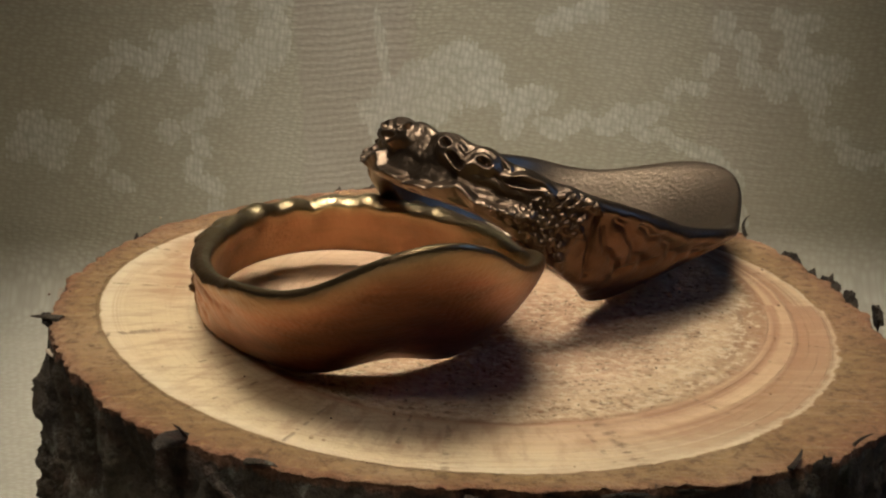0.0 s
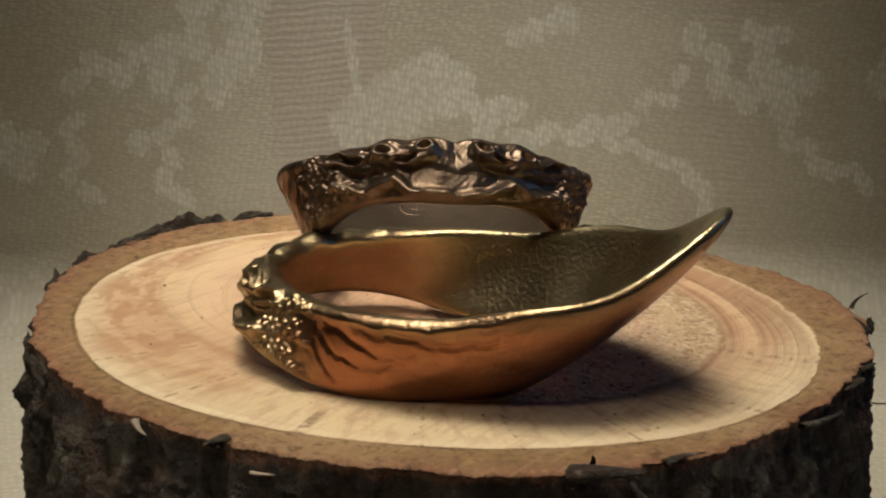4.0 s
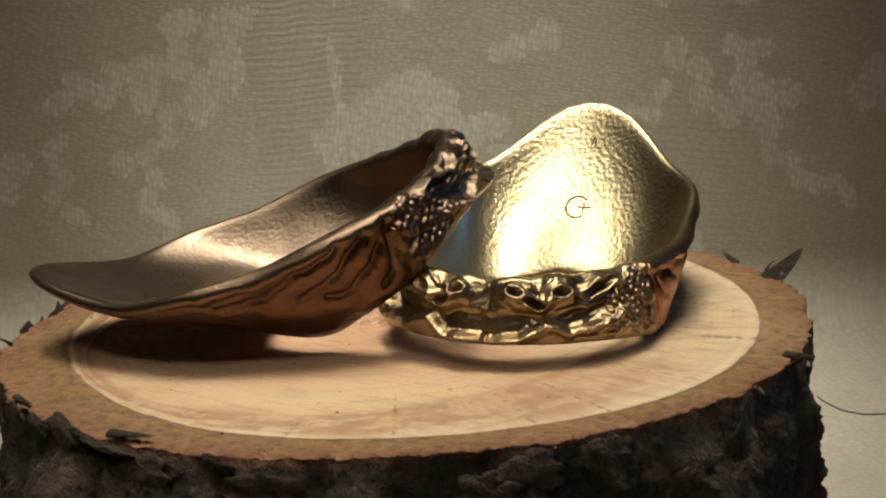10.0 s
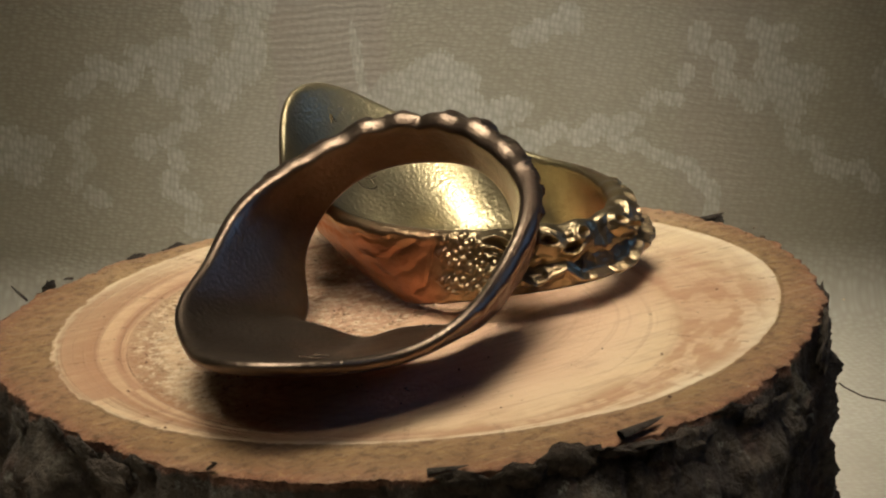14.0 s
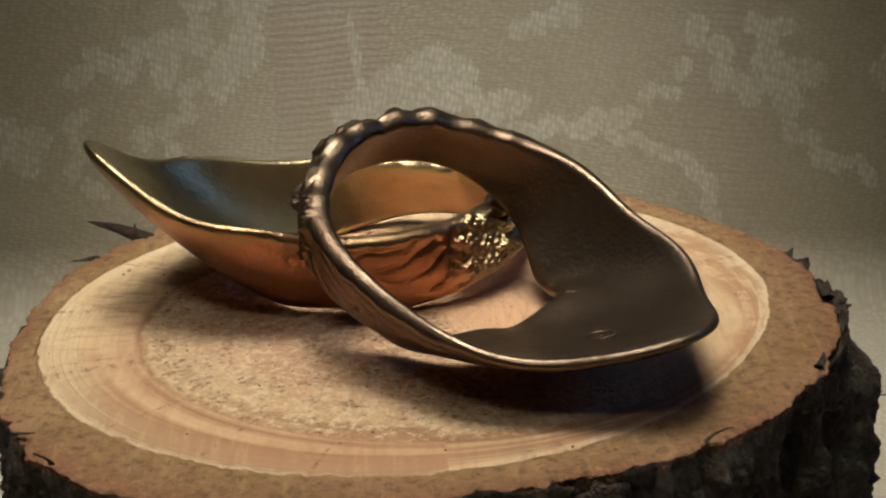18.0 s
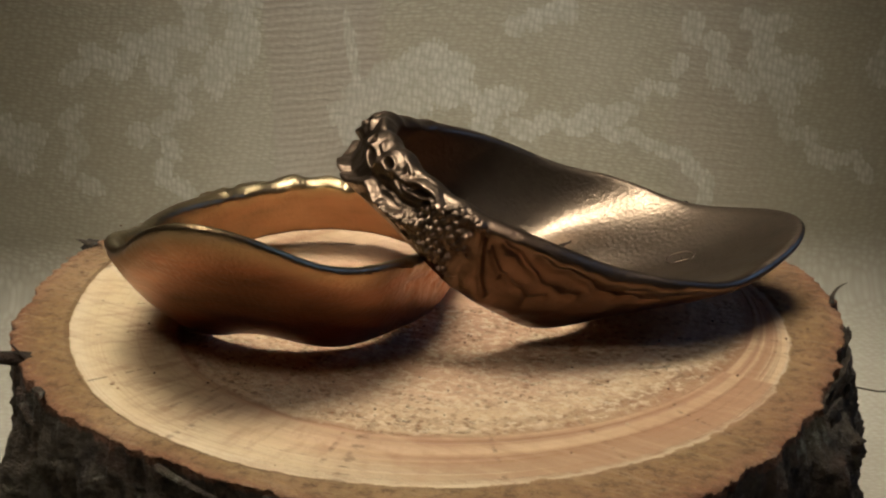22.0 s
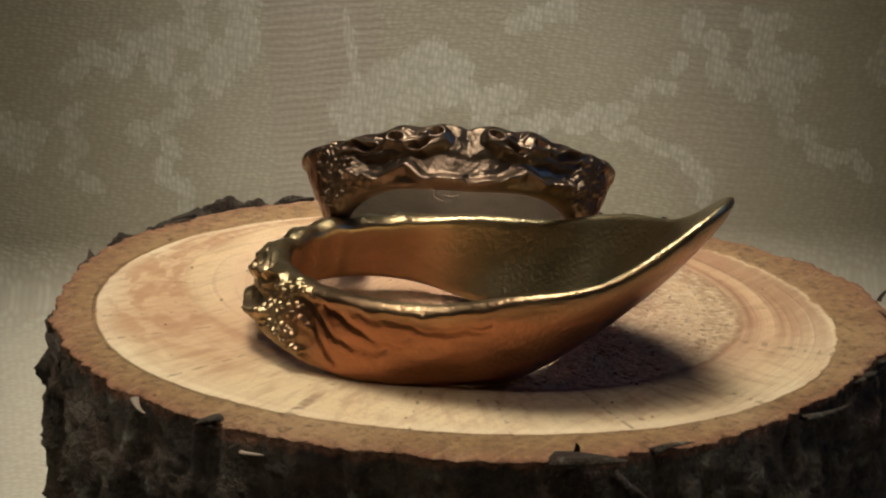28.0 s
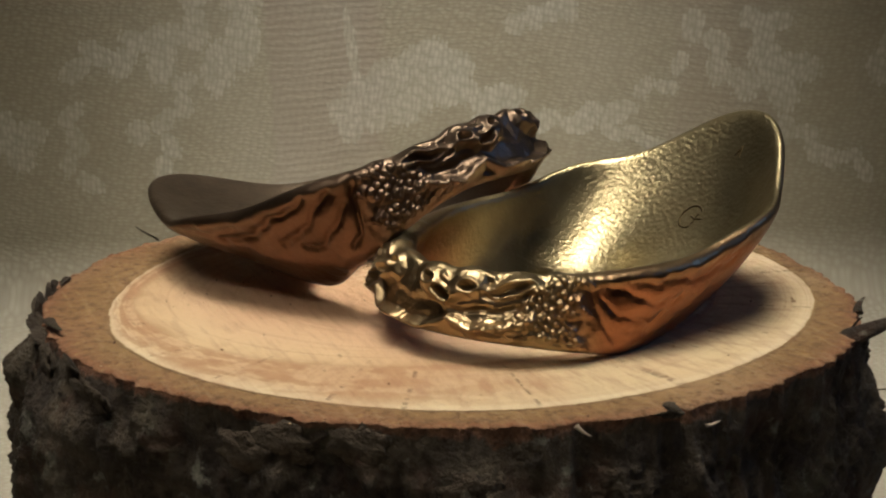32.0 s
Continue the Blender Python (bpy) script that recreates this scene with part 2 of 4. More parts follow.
    base = w.mix(w.math("MULTIPLY", where, w.span(pits, 0.45, 0.22, 0.0, 0.8)), base, (0.33, 0.17, 0.08))
    woolly = w.noise(p, 1000, 4, 0.7)
    base = w.mix(w.math("MULTIPLY", w.math("MULTIPLY", rough_side, w.span(ring, 0.34, 0.32)), w.span(woolly, 0.56, 0.66, 0.0, 0.45)), base, (0.44, 0.22, 0.125))
    base = w.mix(w.math("MULTIPLY", w.math("MULTIPLY", rough_side, w.span(ring, 0.34, 0.32)), w.span(woolly, 0.5, 0.4, 0.0, 0.85)), base, (0.8, 0.66, 0.47))
    crumbs = w.noise(p, 760, 5, 0.7)
    bast = w.span(ring, 0.67, 0.7)
    base = w.mix(w.math("MULTIPLY", bast, w.span(crumbs, 0.5, 0.66, 0.0, 0.8)), base, (0.17, 0.09, 0.04))
    base = w.mix(w.math("MULTIPLY", bast, w.span(crumbs, 0.44, 0.32, 0.0, 0.5)), base, (0.58, 0.38, 0.17))
    base = w.mix(1.0, base, (1.0, 0.955, 0.87), "MULTIPLY")
    w.bump(w.math("MULTIPLY", side, years), 0.6, -0.0009)
    w.bump(w.math("MULTIPLY", w.noise(p, 1150, 3, 0.6), w.math("MULTIPLY", rough_side, w.span(ring, 0.345, 0.32))), 0.75, 0.0013)
    w.bump(saw, 0.2, 0.0003)
    w.bump(w.math("MULTIPLY", crumbs, w.math("MULTIPLY_ADD", bast, 0.9, 0.1)), 0.9, 0.0016)
    w.bump(w.math("MULTIPLY", where, w.span(pits, 0.45, 0.15, 0.0, -1.0)), 0.7, 0.0008)
    w.bump(w.math("MULTIPLY", woolly, w.math("MULTIPLY", rough_side, w.span(ring, 0.345, 0.32))), 0.35, 0.001)
    w.bump(crack, 0.6, -0.0006)
    w.bump(w.noise(p, 1300, 4, 0.65), 0.5, 0.0006)
    return w.finish(base)


def bark_material():
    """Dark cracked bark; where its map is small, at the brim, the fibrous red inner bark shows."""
    w = Nodes("bark", 0.95)
    p = w.coords()
    big, fine = w.noise(p, 120, 6, 0.65), w.noise(p, 800, 5, 0.7)
    c = w.ramp(big, [(0.28, (0.016, 0.01, 0.006)), (0.44, (0.046, 0.032, 0.02)), (0.58, (0.088, 0.066, 0.042)), (0.75, (0.14, 0.12, 0.085))])
    c = w.mix(w.span(fine, 0.52, 0.7, 0.0, 0.8), c, (0.025, 0.016, 0.01))
    c = w.mix(w.span(w.noise(p, 190, 3), 0.54, 0.68, 0.0, 0.5), c, (0.085, 0.036, 0.02))
    lichen = w.math("MULTIPLY", w.noise(p, 300, 4, 0.65), w.span(fine, 0.7, 0.4, 0.75, 1.05))
    c = w.mix(w.span(lichen, 0.58, 0.68, 0.0, 0.7), c, (0.23, 0.22, 0.175))
    moss = w.noise(p, 75, 4, 0.65)
    c = w.mix(w.span(moss, 0.56, 0.7, 0.0, 0.45), c, (0.075, 0.085, 0.04))
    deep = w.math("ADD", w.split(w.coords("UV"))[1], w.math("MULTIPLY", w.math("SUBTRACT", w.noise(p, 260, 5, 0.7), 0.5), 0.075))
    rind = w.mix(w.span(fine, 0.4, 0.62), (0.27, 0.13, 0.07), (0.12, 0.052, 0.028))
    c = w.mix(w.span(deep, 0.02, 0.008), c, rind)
    w.bump(big, 0.9, 0.003)
    w.bump(fine, 1.0, 0.002)
    return w.finish(c)


def brass_material(name, light, dark, rough, patina, hammer, grain=0.2, red=None, outside=1.0):
    """Cast metal: a hammered skin, a fine grain and duller stains; red by the ring's own map, on brass the wood's
    reflection put into the colour.
    """
    w = Nodes(name, rough, 1.0)
    p = w.coords()
    cast = w.noise(w.stretch(p, (300, 300, 640)), 1.0, 5, 0.6)
    stain, tarnish = w.noise(p, 130, 3, 0.55), w.noise(p, 330, 4, 0.6)
    c = w.mix(w.span(stain, 0.4, 0.7, 0.0, patina), light, dark)
    c = w.mix(w.span(tarnish, 0.45, 0.75, 0.0, patina), c, dark)
    sheen = w.math("MULTIPLY", w.span(stain, 0.3, 0.7, rough * 0.9, rough * 1.12), w.span(tarnish, 0.4, 0.65, 0.93, 1.08))
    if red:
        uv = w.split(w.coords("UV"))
        # streaked red, less at the rim; on brass it paints in the wood's reflection
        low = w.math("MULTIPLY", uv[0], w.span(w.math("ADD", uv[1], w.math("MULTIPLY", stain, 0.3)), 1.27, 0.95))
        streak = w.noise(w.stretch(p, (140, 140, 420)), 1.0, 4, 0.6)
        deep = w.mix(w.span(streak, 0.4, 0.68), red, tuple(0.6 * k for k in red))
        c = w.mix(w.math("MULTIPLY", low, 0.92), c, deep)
        sheen = w.math("MULTIPLY", sheen, w.span(uv[0], 0.0, 1.0, 1.0, outside))
    w.bump(cast, hammer, 0.0007)
    w.bump(w.noise(p, 2000, 2, 0.5), grain, 0.0002)
    return w.finish(c, sheen)


def cloth_material():
    """Damask: a ground of short level threads, ribbed stripes, and figures of longer upright threads where the cloth's own map says so."""
    w = Nodes("damask", 0.7)
    p = w.coords()
    xyz = w.split(p)
    n = w.t.nodes.new("ShaderNodeCombineXYZ")
    w.put(n.inputs[0], xyz[0])
    w.put(n.inputs[1], w.math("SUBTRACT", xyz[2], xyz[1]))
    flat = w.mix(0.0016, n.outputs[0], w.noise(n.outputs[0], 160, 3, colour=True), "ADD")
    x = w.math("ADD", xyz[0], w.math("MULTIPLY", w.math("SUBTRACT", w.noise(flat, 90, 2), 0.5), 0.004))
    ground = w.span(w.cells(w.stretch(flat, (840, 1650, 1), (0, 0, 0.12)), 1.0, loose=0.55), 0.15, 0.75, 1.0, 0.0)
    satin = w.span(w.cells(w.stretch(flat, (1250, 660, 1), (0, 0, 0.2)), 1.0, loose=0.5), 0.15, 0.75, 1.0, 0.0)
    ribs = w.wave(w.stretch(flat, (1, 900, 1)), 0.28, "Y", 0.5)
    tone, broad = w.noise(flat, 60, 4, 0.6), w.noise(flat, 22, 3, 0.5)
    c = w.ramp(ground, [(0.05, (0.345, 0.31, 0.235)), (0.55, (0.385, 0.35, 0.27)), (0.95, (0.425, 0.39, 0.31))])
    stripe = w.math("MULTIPLY", w.span(x, -0.0262, -0.0248), w.span(x, -0.0045, -0.0075))
    second = w.math("MULTIPLY", w.span(x, 0.0415, 0.0445), w.span(x, 0.064, 0.056, 0.0, 0.6))
    stripe = w.math("MAXIMUM", stripe, second)
    c = w.mix(w.math("MULTIPLY", stripe, 0.75), c, w.ramp(w.math("MULTIPLY_ADD", ground, 0.35, w.math("MULTIPLY", ribs, 0.65)), [(0.1, (0.325, 0.275, 0.225)), (0.9, (0.405, 0.35, 0.295))]))
    inside = w.math("MULTIPLY_ADD", w.math("SUBTRACT", satin, 0.5), 0.3, w.split(w.coords("UV"))[0])
    figure = w.math("MULTIPLY", w.span(inside, 0.34, 0.56), w.span(tone, 0.75, 0.4, 0.3, 0.65))
    c = w.mix(w.span(tone, 0.5, 0.75, 0.0, 0.4), c, (0.31, 0.275, 0.2))
    c = w.mix(w.span(broad, 0.5, 0.7, 0.0, 0.35), c, (0.33, 0.295, 0.225))
    c = w.mix(w.span(broad, 0.48, 0.3, 0.0, 0.3), c, (0.48, 0.45, 0.375))
    c = w.mix(figure, c, w.ramp(satin, [(0.05, (0.41, 0.395, 0.33)), (0.5, (0.52, 0.505, 0.44)), (0.95, (0.64, 0.63, 0.565))]))
    w.bump(w.mix(figure, w.mix(w.math("MULTIPLY", stripe, 0.5), ground, ribs), satin), 0.2, 0.0003)
    return w.finish(c)


def plain_material(name, colour, rough=0.8):
    w = Nodes(name, rough)
    p = w.coords()
    return w.finish(w.mix(w.span(w.noise(p, 6, 4), 0.35, 0.7, 0.0, 0.5), colour, tuple(0.7 * k for k in colour)))


def crumb_material():
    """Dry specks, some dark like bark, most pale like the wood."""
    w = Nodes("dry_crumb", 0.85)
    each = w.t.nodes.new("ShaderNodeNewGeometry").outputs["Random Per Island"]
    return w.finish(w.ramp(each, [(0.0, (0.1, 0.05, 0.028)), (0.3, (0.2, 0.11, 0.06)), (0.5, (0.42, 0.26, 0.14)), (1.0, (0.62, 0.45, 0.28))]))


WOOD, BARK = wood_material(), bark_material()
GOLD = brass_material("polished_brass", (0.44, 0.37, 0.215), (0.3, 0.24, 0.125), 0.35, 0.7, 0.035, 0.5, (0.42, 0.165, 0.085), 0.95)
BRONZE = brass_material("dark_bronze", (0.25, 0.187, 0.131), (0.14, 0.102, 0.072), 0.37, 0.6, 0.06, 0.4, (0.17, 0.088, 0.055), 1.1)
ENGRAVED_GOLD = brass_material("engraved_brass", (0.12, 0.085, 0.04), (0.07, 0.05, 0.025), 0.55, 0.5, 0.1)
ENGRAVED_BRONZE = brass_material("engraved_bronze", (0.12, 0.085, 0.06), (0.3, 0.22, 0.15), 0.4, 0.5, 0.1)
CLOTH = cloth_material()
WALL = plain_material("dim_wall", (0.3, 0.265, 0.22))
CRUMB = crumb_material()
THREAD = plain_material("dark_thread", (0.09, 0.075, 0.055))
SPLINTER = plain_material("pale_splinter", (0.42, 0.33, 0.24))


def mesh_object(name, verts, faces, mat, parent=None, label="", normals=None):
    me = bpy.data.meshes.new(name)
    me.from_pydata(verts, [], faces)
    me.materials.append(mat)
    me.shade_smooth()
    if normals is not None:
        me.normals_split_custom_set_from_vertices(normals)
    ob = new(name, me)
    ob.parent = parent
    if label:
        ob["label"] = label
    return ob


def grid_faces(rows, cols, wrap=True):
    out = []
    for j in range(rows - 1):
        for i in range(cols if wrap else cols - 1):
            k = (i + 1) % cols
            out.append((j * cols + i, (j + 1) * cols + i, (j + 1) * cols + k, j * cols + k))
    return out


GOLD_POSE = Matrix(((0.24758, 0.96845, 0.02856, -0.01005), (-0.96815, 0.24842, -0.03103, -0.01059), (-0.03714, -0.01997, 0.99911, 0.00007), (0.00000, 0.00000, 0.00000, 1.00000)))
GOLD_RIM = (6.0, (18.07, -2.02, 3.14, -0.24, 0.42, 0.14, 0.38), (11.66, 3.68, 1.49, 0.75, 0.55, 0.45, 0.25))
GOLD_BASE = (-1.0, (13.78, -4.48, 1.46, -0.25, -0.33, 0.06, 0.12), (1.34, -0.20, 0.65, 0.08, 0.08, 0.22, 0.12))
BRONZE_POSE = Matrix(((0.67343, -0.61015, 0.41738, 0.00937), (0.56625, 0.78871, 0.23935, 0.00379), (-0.47523, 0.07516, 0.87664, 0.00850), (0.00000, 0.00000, 0.00000, 1.00000)))
BRONZE_RIM = (6.0, (18.75, -1.82, 2.83, 0.10, 0.13, 0.26, 0.30), (6.00, 3.89, 1.61, 0.83, 0.66, 0.32, 0.36))
BRONZE_BASE = (-1.0, (12.13, -4.25, 1.16, -0.19, -0.49, -0.24, 0.11), (-4.19, -0.11, 1.64, 0.04, -0.61, -0.36, -0.39))


def fourier(c, a):
    """A closed wave: a mean, then cosine and sine of each harmonic."""
    out = np.full_like(a, c[0])
    for k in range(1, (len(c) + 1) // 2):
        out = out + c[2 * k - 1] * np.cos(k * a) + c[2 * k] * np.sin(k * a)
    return out


# ---- the wood slice, in mm about the turning axis ----
MID_X, MID_Y = 1.54, -0.46
EDGE = (43.03, 0.81, -2.02, -0.17, -0.49, -0.83, -0.74, -0.64, -0.19, -0.34, 0.3)
SAP = (37.7, -0.19, -2.63, -0.15, -0.89, -0.0, 0.18, 0.25, -0.02, -0.08, 0.12)
HEART = (29.56, 3.49, 0.55, -1.41, 0.68)
THICK = 43.0
# swellings of the bark: turn (degrees), width (degrees), outward (mm), top drop (mm)
LUMPS = ((77, 8, 4.0, -0.4), (92, 7, 3.6, 0.3), (105, 7, 4.6, 0.2), (4, 5, 2.2, 0.3), (22, 6, 2.2, -0.3), (168, 8, 3.2, 5.0), (140, 8, 1.2, 0.3),
         (-125, 5, 2.6, 1.0), (-3, 4, 3.0, 0.2), (-54, 6, 1.4, -0.2), (-77, 8, 1.0, 0.2), (-20, 12, 1.5, 2.0), (-168, 6, 1.2, 1.0), (-100, 10, 1.2, 0.6))


def top_z(x, y):
    return -0.0528 * x + 0.0313 * y + 0.28


def lump(a, k):
    out = 0.0
    for turn, width, far, drop in LUMPS:
        d = (math.degrees(a) - turn + 180) % 360 - 180
        out += (far, drop)[k] * math.exp(-(d / width) ** 2)
    return out


def build_slice():
    nu, nv = 720, 110
    a = np.arange(nu) / nu * 2 * math.pi
    edge, sap, heart = fourier(EDGE, a), fourier(SAP, a), fourier(HEART, a)
    verts, rings = [], []
    for j in range(nv + 1):
        q = j / nv
        for i in range(nu):
            fray = 0.7 * noise.noise((math.cos(a[i]) * 9, math.sin(a[i]) * 9, 0)) + 0.6 * noise.noise((math.cos(a[i]) * 31, math.sin(a[i]) * 31, 4)) + 0.3 * noise.noise((math.cos(a[i]) * 80, math.sin(a[i]) * 80, 9))
            r = (edge[i] + fray) * q
            x, y = MID_X + r * math.cos(a[i]), MID_Y + r * math.sin(a[i])
            k = r / heart[i] if r < heart[i] else 1 + (r - heart[i]) / (sap[i] - heart[i]) if r < sap[i] else 2 + (r - sap[i]) / max(edge[i] + fray - sap[i], 0.1)
            rings.append(k / 3)
            rough = max(0.0, k - 2)
            z = top_z(x, y) + (0.03 + 0.16 * rough) * noise.noise((x * 1.1, y * 1.1, 0)) + 0.12 * rough * noise.noise((x * 3, y * 3, 7)) - 0.9 * max(0, k - 2.75) ** 2 * 4
            verts.append((x / 1000, y / 1000, z / 1000))
    faces = grid_faces(nv + 1, nu)
    wood = tagged(new("wood_slice"), "turning branch slice with pale end grain and rough bark", "wood slice")
    top = mesh_object("end_grain", verts, faces, WOOD, wood, "sawn end grain with growth rings")
    uv = top.data.uv_layers.new(name="grain")
    loops = np.empty(len(top.data.loops), dtype=np.int32)
    top.data.loops.foreach_get("vertex_index", loops)
    turn = (loops % nu) / nu
    # the last face of each round joins up with the first
    turn = turn.reshape(-1, 4)
    turn[(turn.max(1) - turn.min(1)) > 0.5] = np.where(turn[(turn.max(1) - turn.min(1)) > 0.5] < 0.5, turn[(turn.max(1) - turn.min(1)) > 0.5] + 1, turn[(turn.max(1) - turn.min(1)) > 0.5])
    uv.data.foreach_set("uv", np.stack([np.array(rings)[loops], turn.ravel()], 1).astype(np.float32).ravel())
    # bark
    rows = 130
    v2 = []
    for j in range(rows):
        q = j / (rows - 1)
        for i in range(nu):
            ca, sa = math.cos(a[i]), math.sin(a[i])
            fray = 0.7 * noise.noise((ca * 9, sa * 9, 0)) + 0.6 * noise.noise((ca * 31, sa * 31, 4)) + 0.3 * noise.noise((ca * 80, sa * 80, 9))
            x, y = MID_X + edge[i] * ca, MID_Y + edge[i] * sa
            zt = top_z(x, y) - 0.2 - 0.5 * lump(a[i], 1) * min(1, q * 12) - 0.5 * abs(noise.noise((ca * 14, sa * 14, 2))) * min(1, q * 20)
            z = zt * (1 - q) - THICK * q
            s = (ca * 43 / 6, sa * 43 / 6, z / 9)
            crag = noise.hetero_terrain(s, 0.6, 2.3, 6, 0.6) * 0.85
            plate = 1.0 - abs(noise.noise((ca * 9, sa * 9, z / 12))) * 2.4 + 0.5 * noise.noise((ca * 40, sa * 40, z / 2.5))
            plate += 0.5 * noise.turbulence((ca * 36, sa * 36, z / 1.6), 3, True) - 0.3 * abs(noise.noise((ca * 60, sa * 60, z / 3)))
            grow = min(1.0, q * 9)
            r = edge[i] + fray + grow * (-1.9 + 0.95 * plate + 0.95 * crag + lump(a[i], 0) * min(1, 0.35 + q * 5)) - 0.05 + 1.2 * q * noise.noise((ca * 3, sa * 3, z / 30))
            v2.append(((MID_X + r * ca) / 1000, (MID_Y + r * sa) / 1000, z / 1000))
    bark = mesh_object("bark", v2, grid_faces(rows, nu), BARK, wood, "dark cracked bark")
    loops = np.empty(len(bark.data.loops), dtype=np.int32)
    bark.data.loops.foreach_get("vertex_index", loops)
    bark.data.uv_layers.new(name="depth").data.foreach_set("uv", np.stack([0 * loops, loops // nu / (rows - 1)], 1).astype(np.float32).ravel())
    # flakes: loose plates that stick to the bark
    shapes = []
    for s in range(6):
        bm = bmesh.new()
        bmesh.ops.create_icosphere(bm, subdivisions=3, radius=1)
        for v in bm.verts:
            k = 1 + 0.7 * noise.noise(v.co * 1.7 + Vector((s * 9, 0, 0))) + 0.35 * noise.noise(v.co * 4 + Vector((0, s, 0))) + 0.15 * noise.noise(v.co * 11)
            v.co = Vector((v.co.x * 1.25 * k, v.co.y * 0.2 * k, v.co.z * k * 0.75)) / 1000
        me = bpy.data.meshes.new("bark_flake")
        bm.to_mesh(me)
        bm.free()
        me.materials.append(BARK)
        me.shade_smooth()
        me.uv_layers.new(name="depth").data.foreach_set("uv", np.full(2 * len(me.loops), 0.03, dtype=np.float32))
        shapes.append(me)
    rnd = random.Random(4)
    for n in range(150):
        turn = rnd.uniform(0, 2 * math.pi)
        deep = rnd.choice((rnd.uniform(1.6, 6), rnd.uniform(2, 28)))
        e = float(fourier(EDGE, np.array([turn]))[0])
        r = e - 0.5 + 0.6 * lump(turn, 0) + rnd.uniform(-0.4, 0.5)
        x, y = MID_X + r * math.cos(turn), MID_Y + r * math.sin(turn)
        big = rnd.choice((rnd.uniform(0.2, 0.5), rnd.uniform(0.4, 0.8)))
        ob = new("bark_flake", shapes[n % 6])
        ob.parent = wood
        ob.matrix_basis = pose(x / 1000, y / 1000, (top_z(x, y) - deep) / 1000, rnd.uniform(-30, 30), rnd.uniform(-25, 25), math.degrees(turn) + 90 + rnd.uniform(-20, 20)) @ Matrix.Diagonal((big, big, big, 1))
    # larger chips that stand up at the brim: turn, out, above the brim, size, lean
    for turn, out, up, big, lean in ((23, 1.4, 0.0, 1.4, 10), (-2, 6.0, 0.3, 1.5, 0), (86, 0.4, 0.3, 2.1, 70), (82, 1.6, 0.4, 1.6, 60), (77, 1.8, 0.9, 2.2, 0),
                                     (71, 1.9, 0.2, 1.8, 15), (64, 1.2, 0.1, 1.5, 20), (92, 2.6, -0.8, 2.4, 0), (108, 2.8, -1.5, 2.8, 20), (101, 1.5, 0.0, 1.5, 30), (4, 1.5, 0.1, 1.6, 20),
                                     (-54, 1.4, 0.4, 1.0, 0), (-77, 0.6, 0.1, 1.4, 60), (-70, 0.8, 0.0, 1.1, 60), (140, 2.0, -1.0, 2.4, 0), (135, 2.2, -3.0, 2.6, 10),
                                     (170, 4.0, -7.0, 2.6, 0), (163, 3.6, -4.5, 2.4, 10), (150, 1.5, -1.0, 2.2, 0), (-173, 1.6, 0.2, 1.0, 50), (12, 2.0, -0.4, 2.0, 10), (18, 2.2, -1.4, 2.6, 0)):
        t = radians(turn)
        r = float(fourier(EDGE, np.array([t]))[0]) + 0.3 * out
        x, y = MID_X + r * math.cos(t), MID_Y + r * math.sin(t)
        ob = new("bark_chip", shapes[abs(turn) % 6])
        ob.parent = wood
        ob.matrix_basis = pose(x / 1000, y / 1000, (top_z(x, y) + up - 0.55 * big) / 1000, lean, turn % 17, turn + 90) @ Matrix.Diagonal((big, big, big, 1))
    # splinters: turn, out, above the brim, length, heading off the radius, rise, bend, thickness, pale
    for turn, out, up, long, head, rise, bend, thick, pale in ((-131, -0.6, -0.9, 8.5, 20, 22, 25, 1.25, 0), (-125, 1.0, -1.5, 6.5, 70, -50, 80, 0.6, 0), (-129, 0.3, 0.0, 2.0, 10, 70, -60, 0.22, 0),
                                                               (-120, 0.8, -0.2, 4.0, 95, 10, -40, 0.4, 0), (175, 1.0, -0.3, 1.9, 60, -50, 60, 0.3, 1), (-168, 1.6, -2.0, 4.5, 95, -5, 60, 0.16, 1),
                                                               (-172, 0.0, 0.0, 3.2, -20, 10, 20, 0.5, 0), (-95, 1.0, -1.0, 9.0, 85, -12, 10, 0.4, 0), (-48, 0.6, 0.2, 2.6, 40, 50, -80, 0.22, 0),
                                                               (-58, 0.8, 0.1, 3.0, 100, 18, 30, 0.25, 0), (33, 0.5, 0.1, 3.4, 80, 40, -90, 0.2, 0), (60, 0.4, 0.2, 3.6, 90, 6, 20, 0.35, 0), (84, 0.4, 0.4, 5.0, 95, 8, 15, 0.5, 0)):
        t = radians(turn)
        r = float(fourier(EDGE, np.array([t]))[0]) + out - 0.9
        p = Vector((MID_X + r * math.cos(t), MID_Y + r * math.sin(t), top_z(MID_X + r * math.cos(t), MID_Y + r * math.sin(t)) + up))
        vs, steps = [], 12
        for s in range(steps + 1):
            f = s / steps
            h, e = t + radians(head + bend * f), radians(rise * (1 - 0.5 * f))
            way = Vector((math.cos(h) * math.cos(e), math.sin(h) * math.cos(e), math.sin(e)))
            side = way.cross((0, 0, 1)).normalized()
            over = side.cross(way)
            w = thick * (1 - f) ** 0.7 * (1 + 0.3 * noise.noise((s, turn, 0))) + 0.03
            vs += [(p + side * w * math.cos(g) * 1.3 + over * w * 0.7 * math.sin(g)) / 1000 for g in np.arange(8) * math.pi / 4]
            p = p + way * long / steps
        chip = mesh_object("splinter", vs, grid_faces(steps + 1, 8), SPLINTER if pale else BARK, wood)
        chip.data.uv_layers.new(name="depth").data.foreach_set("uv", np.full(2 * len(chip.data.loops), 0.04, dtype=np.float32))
    return wood


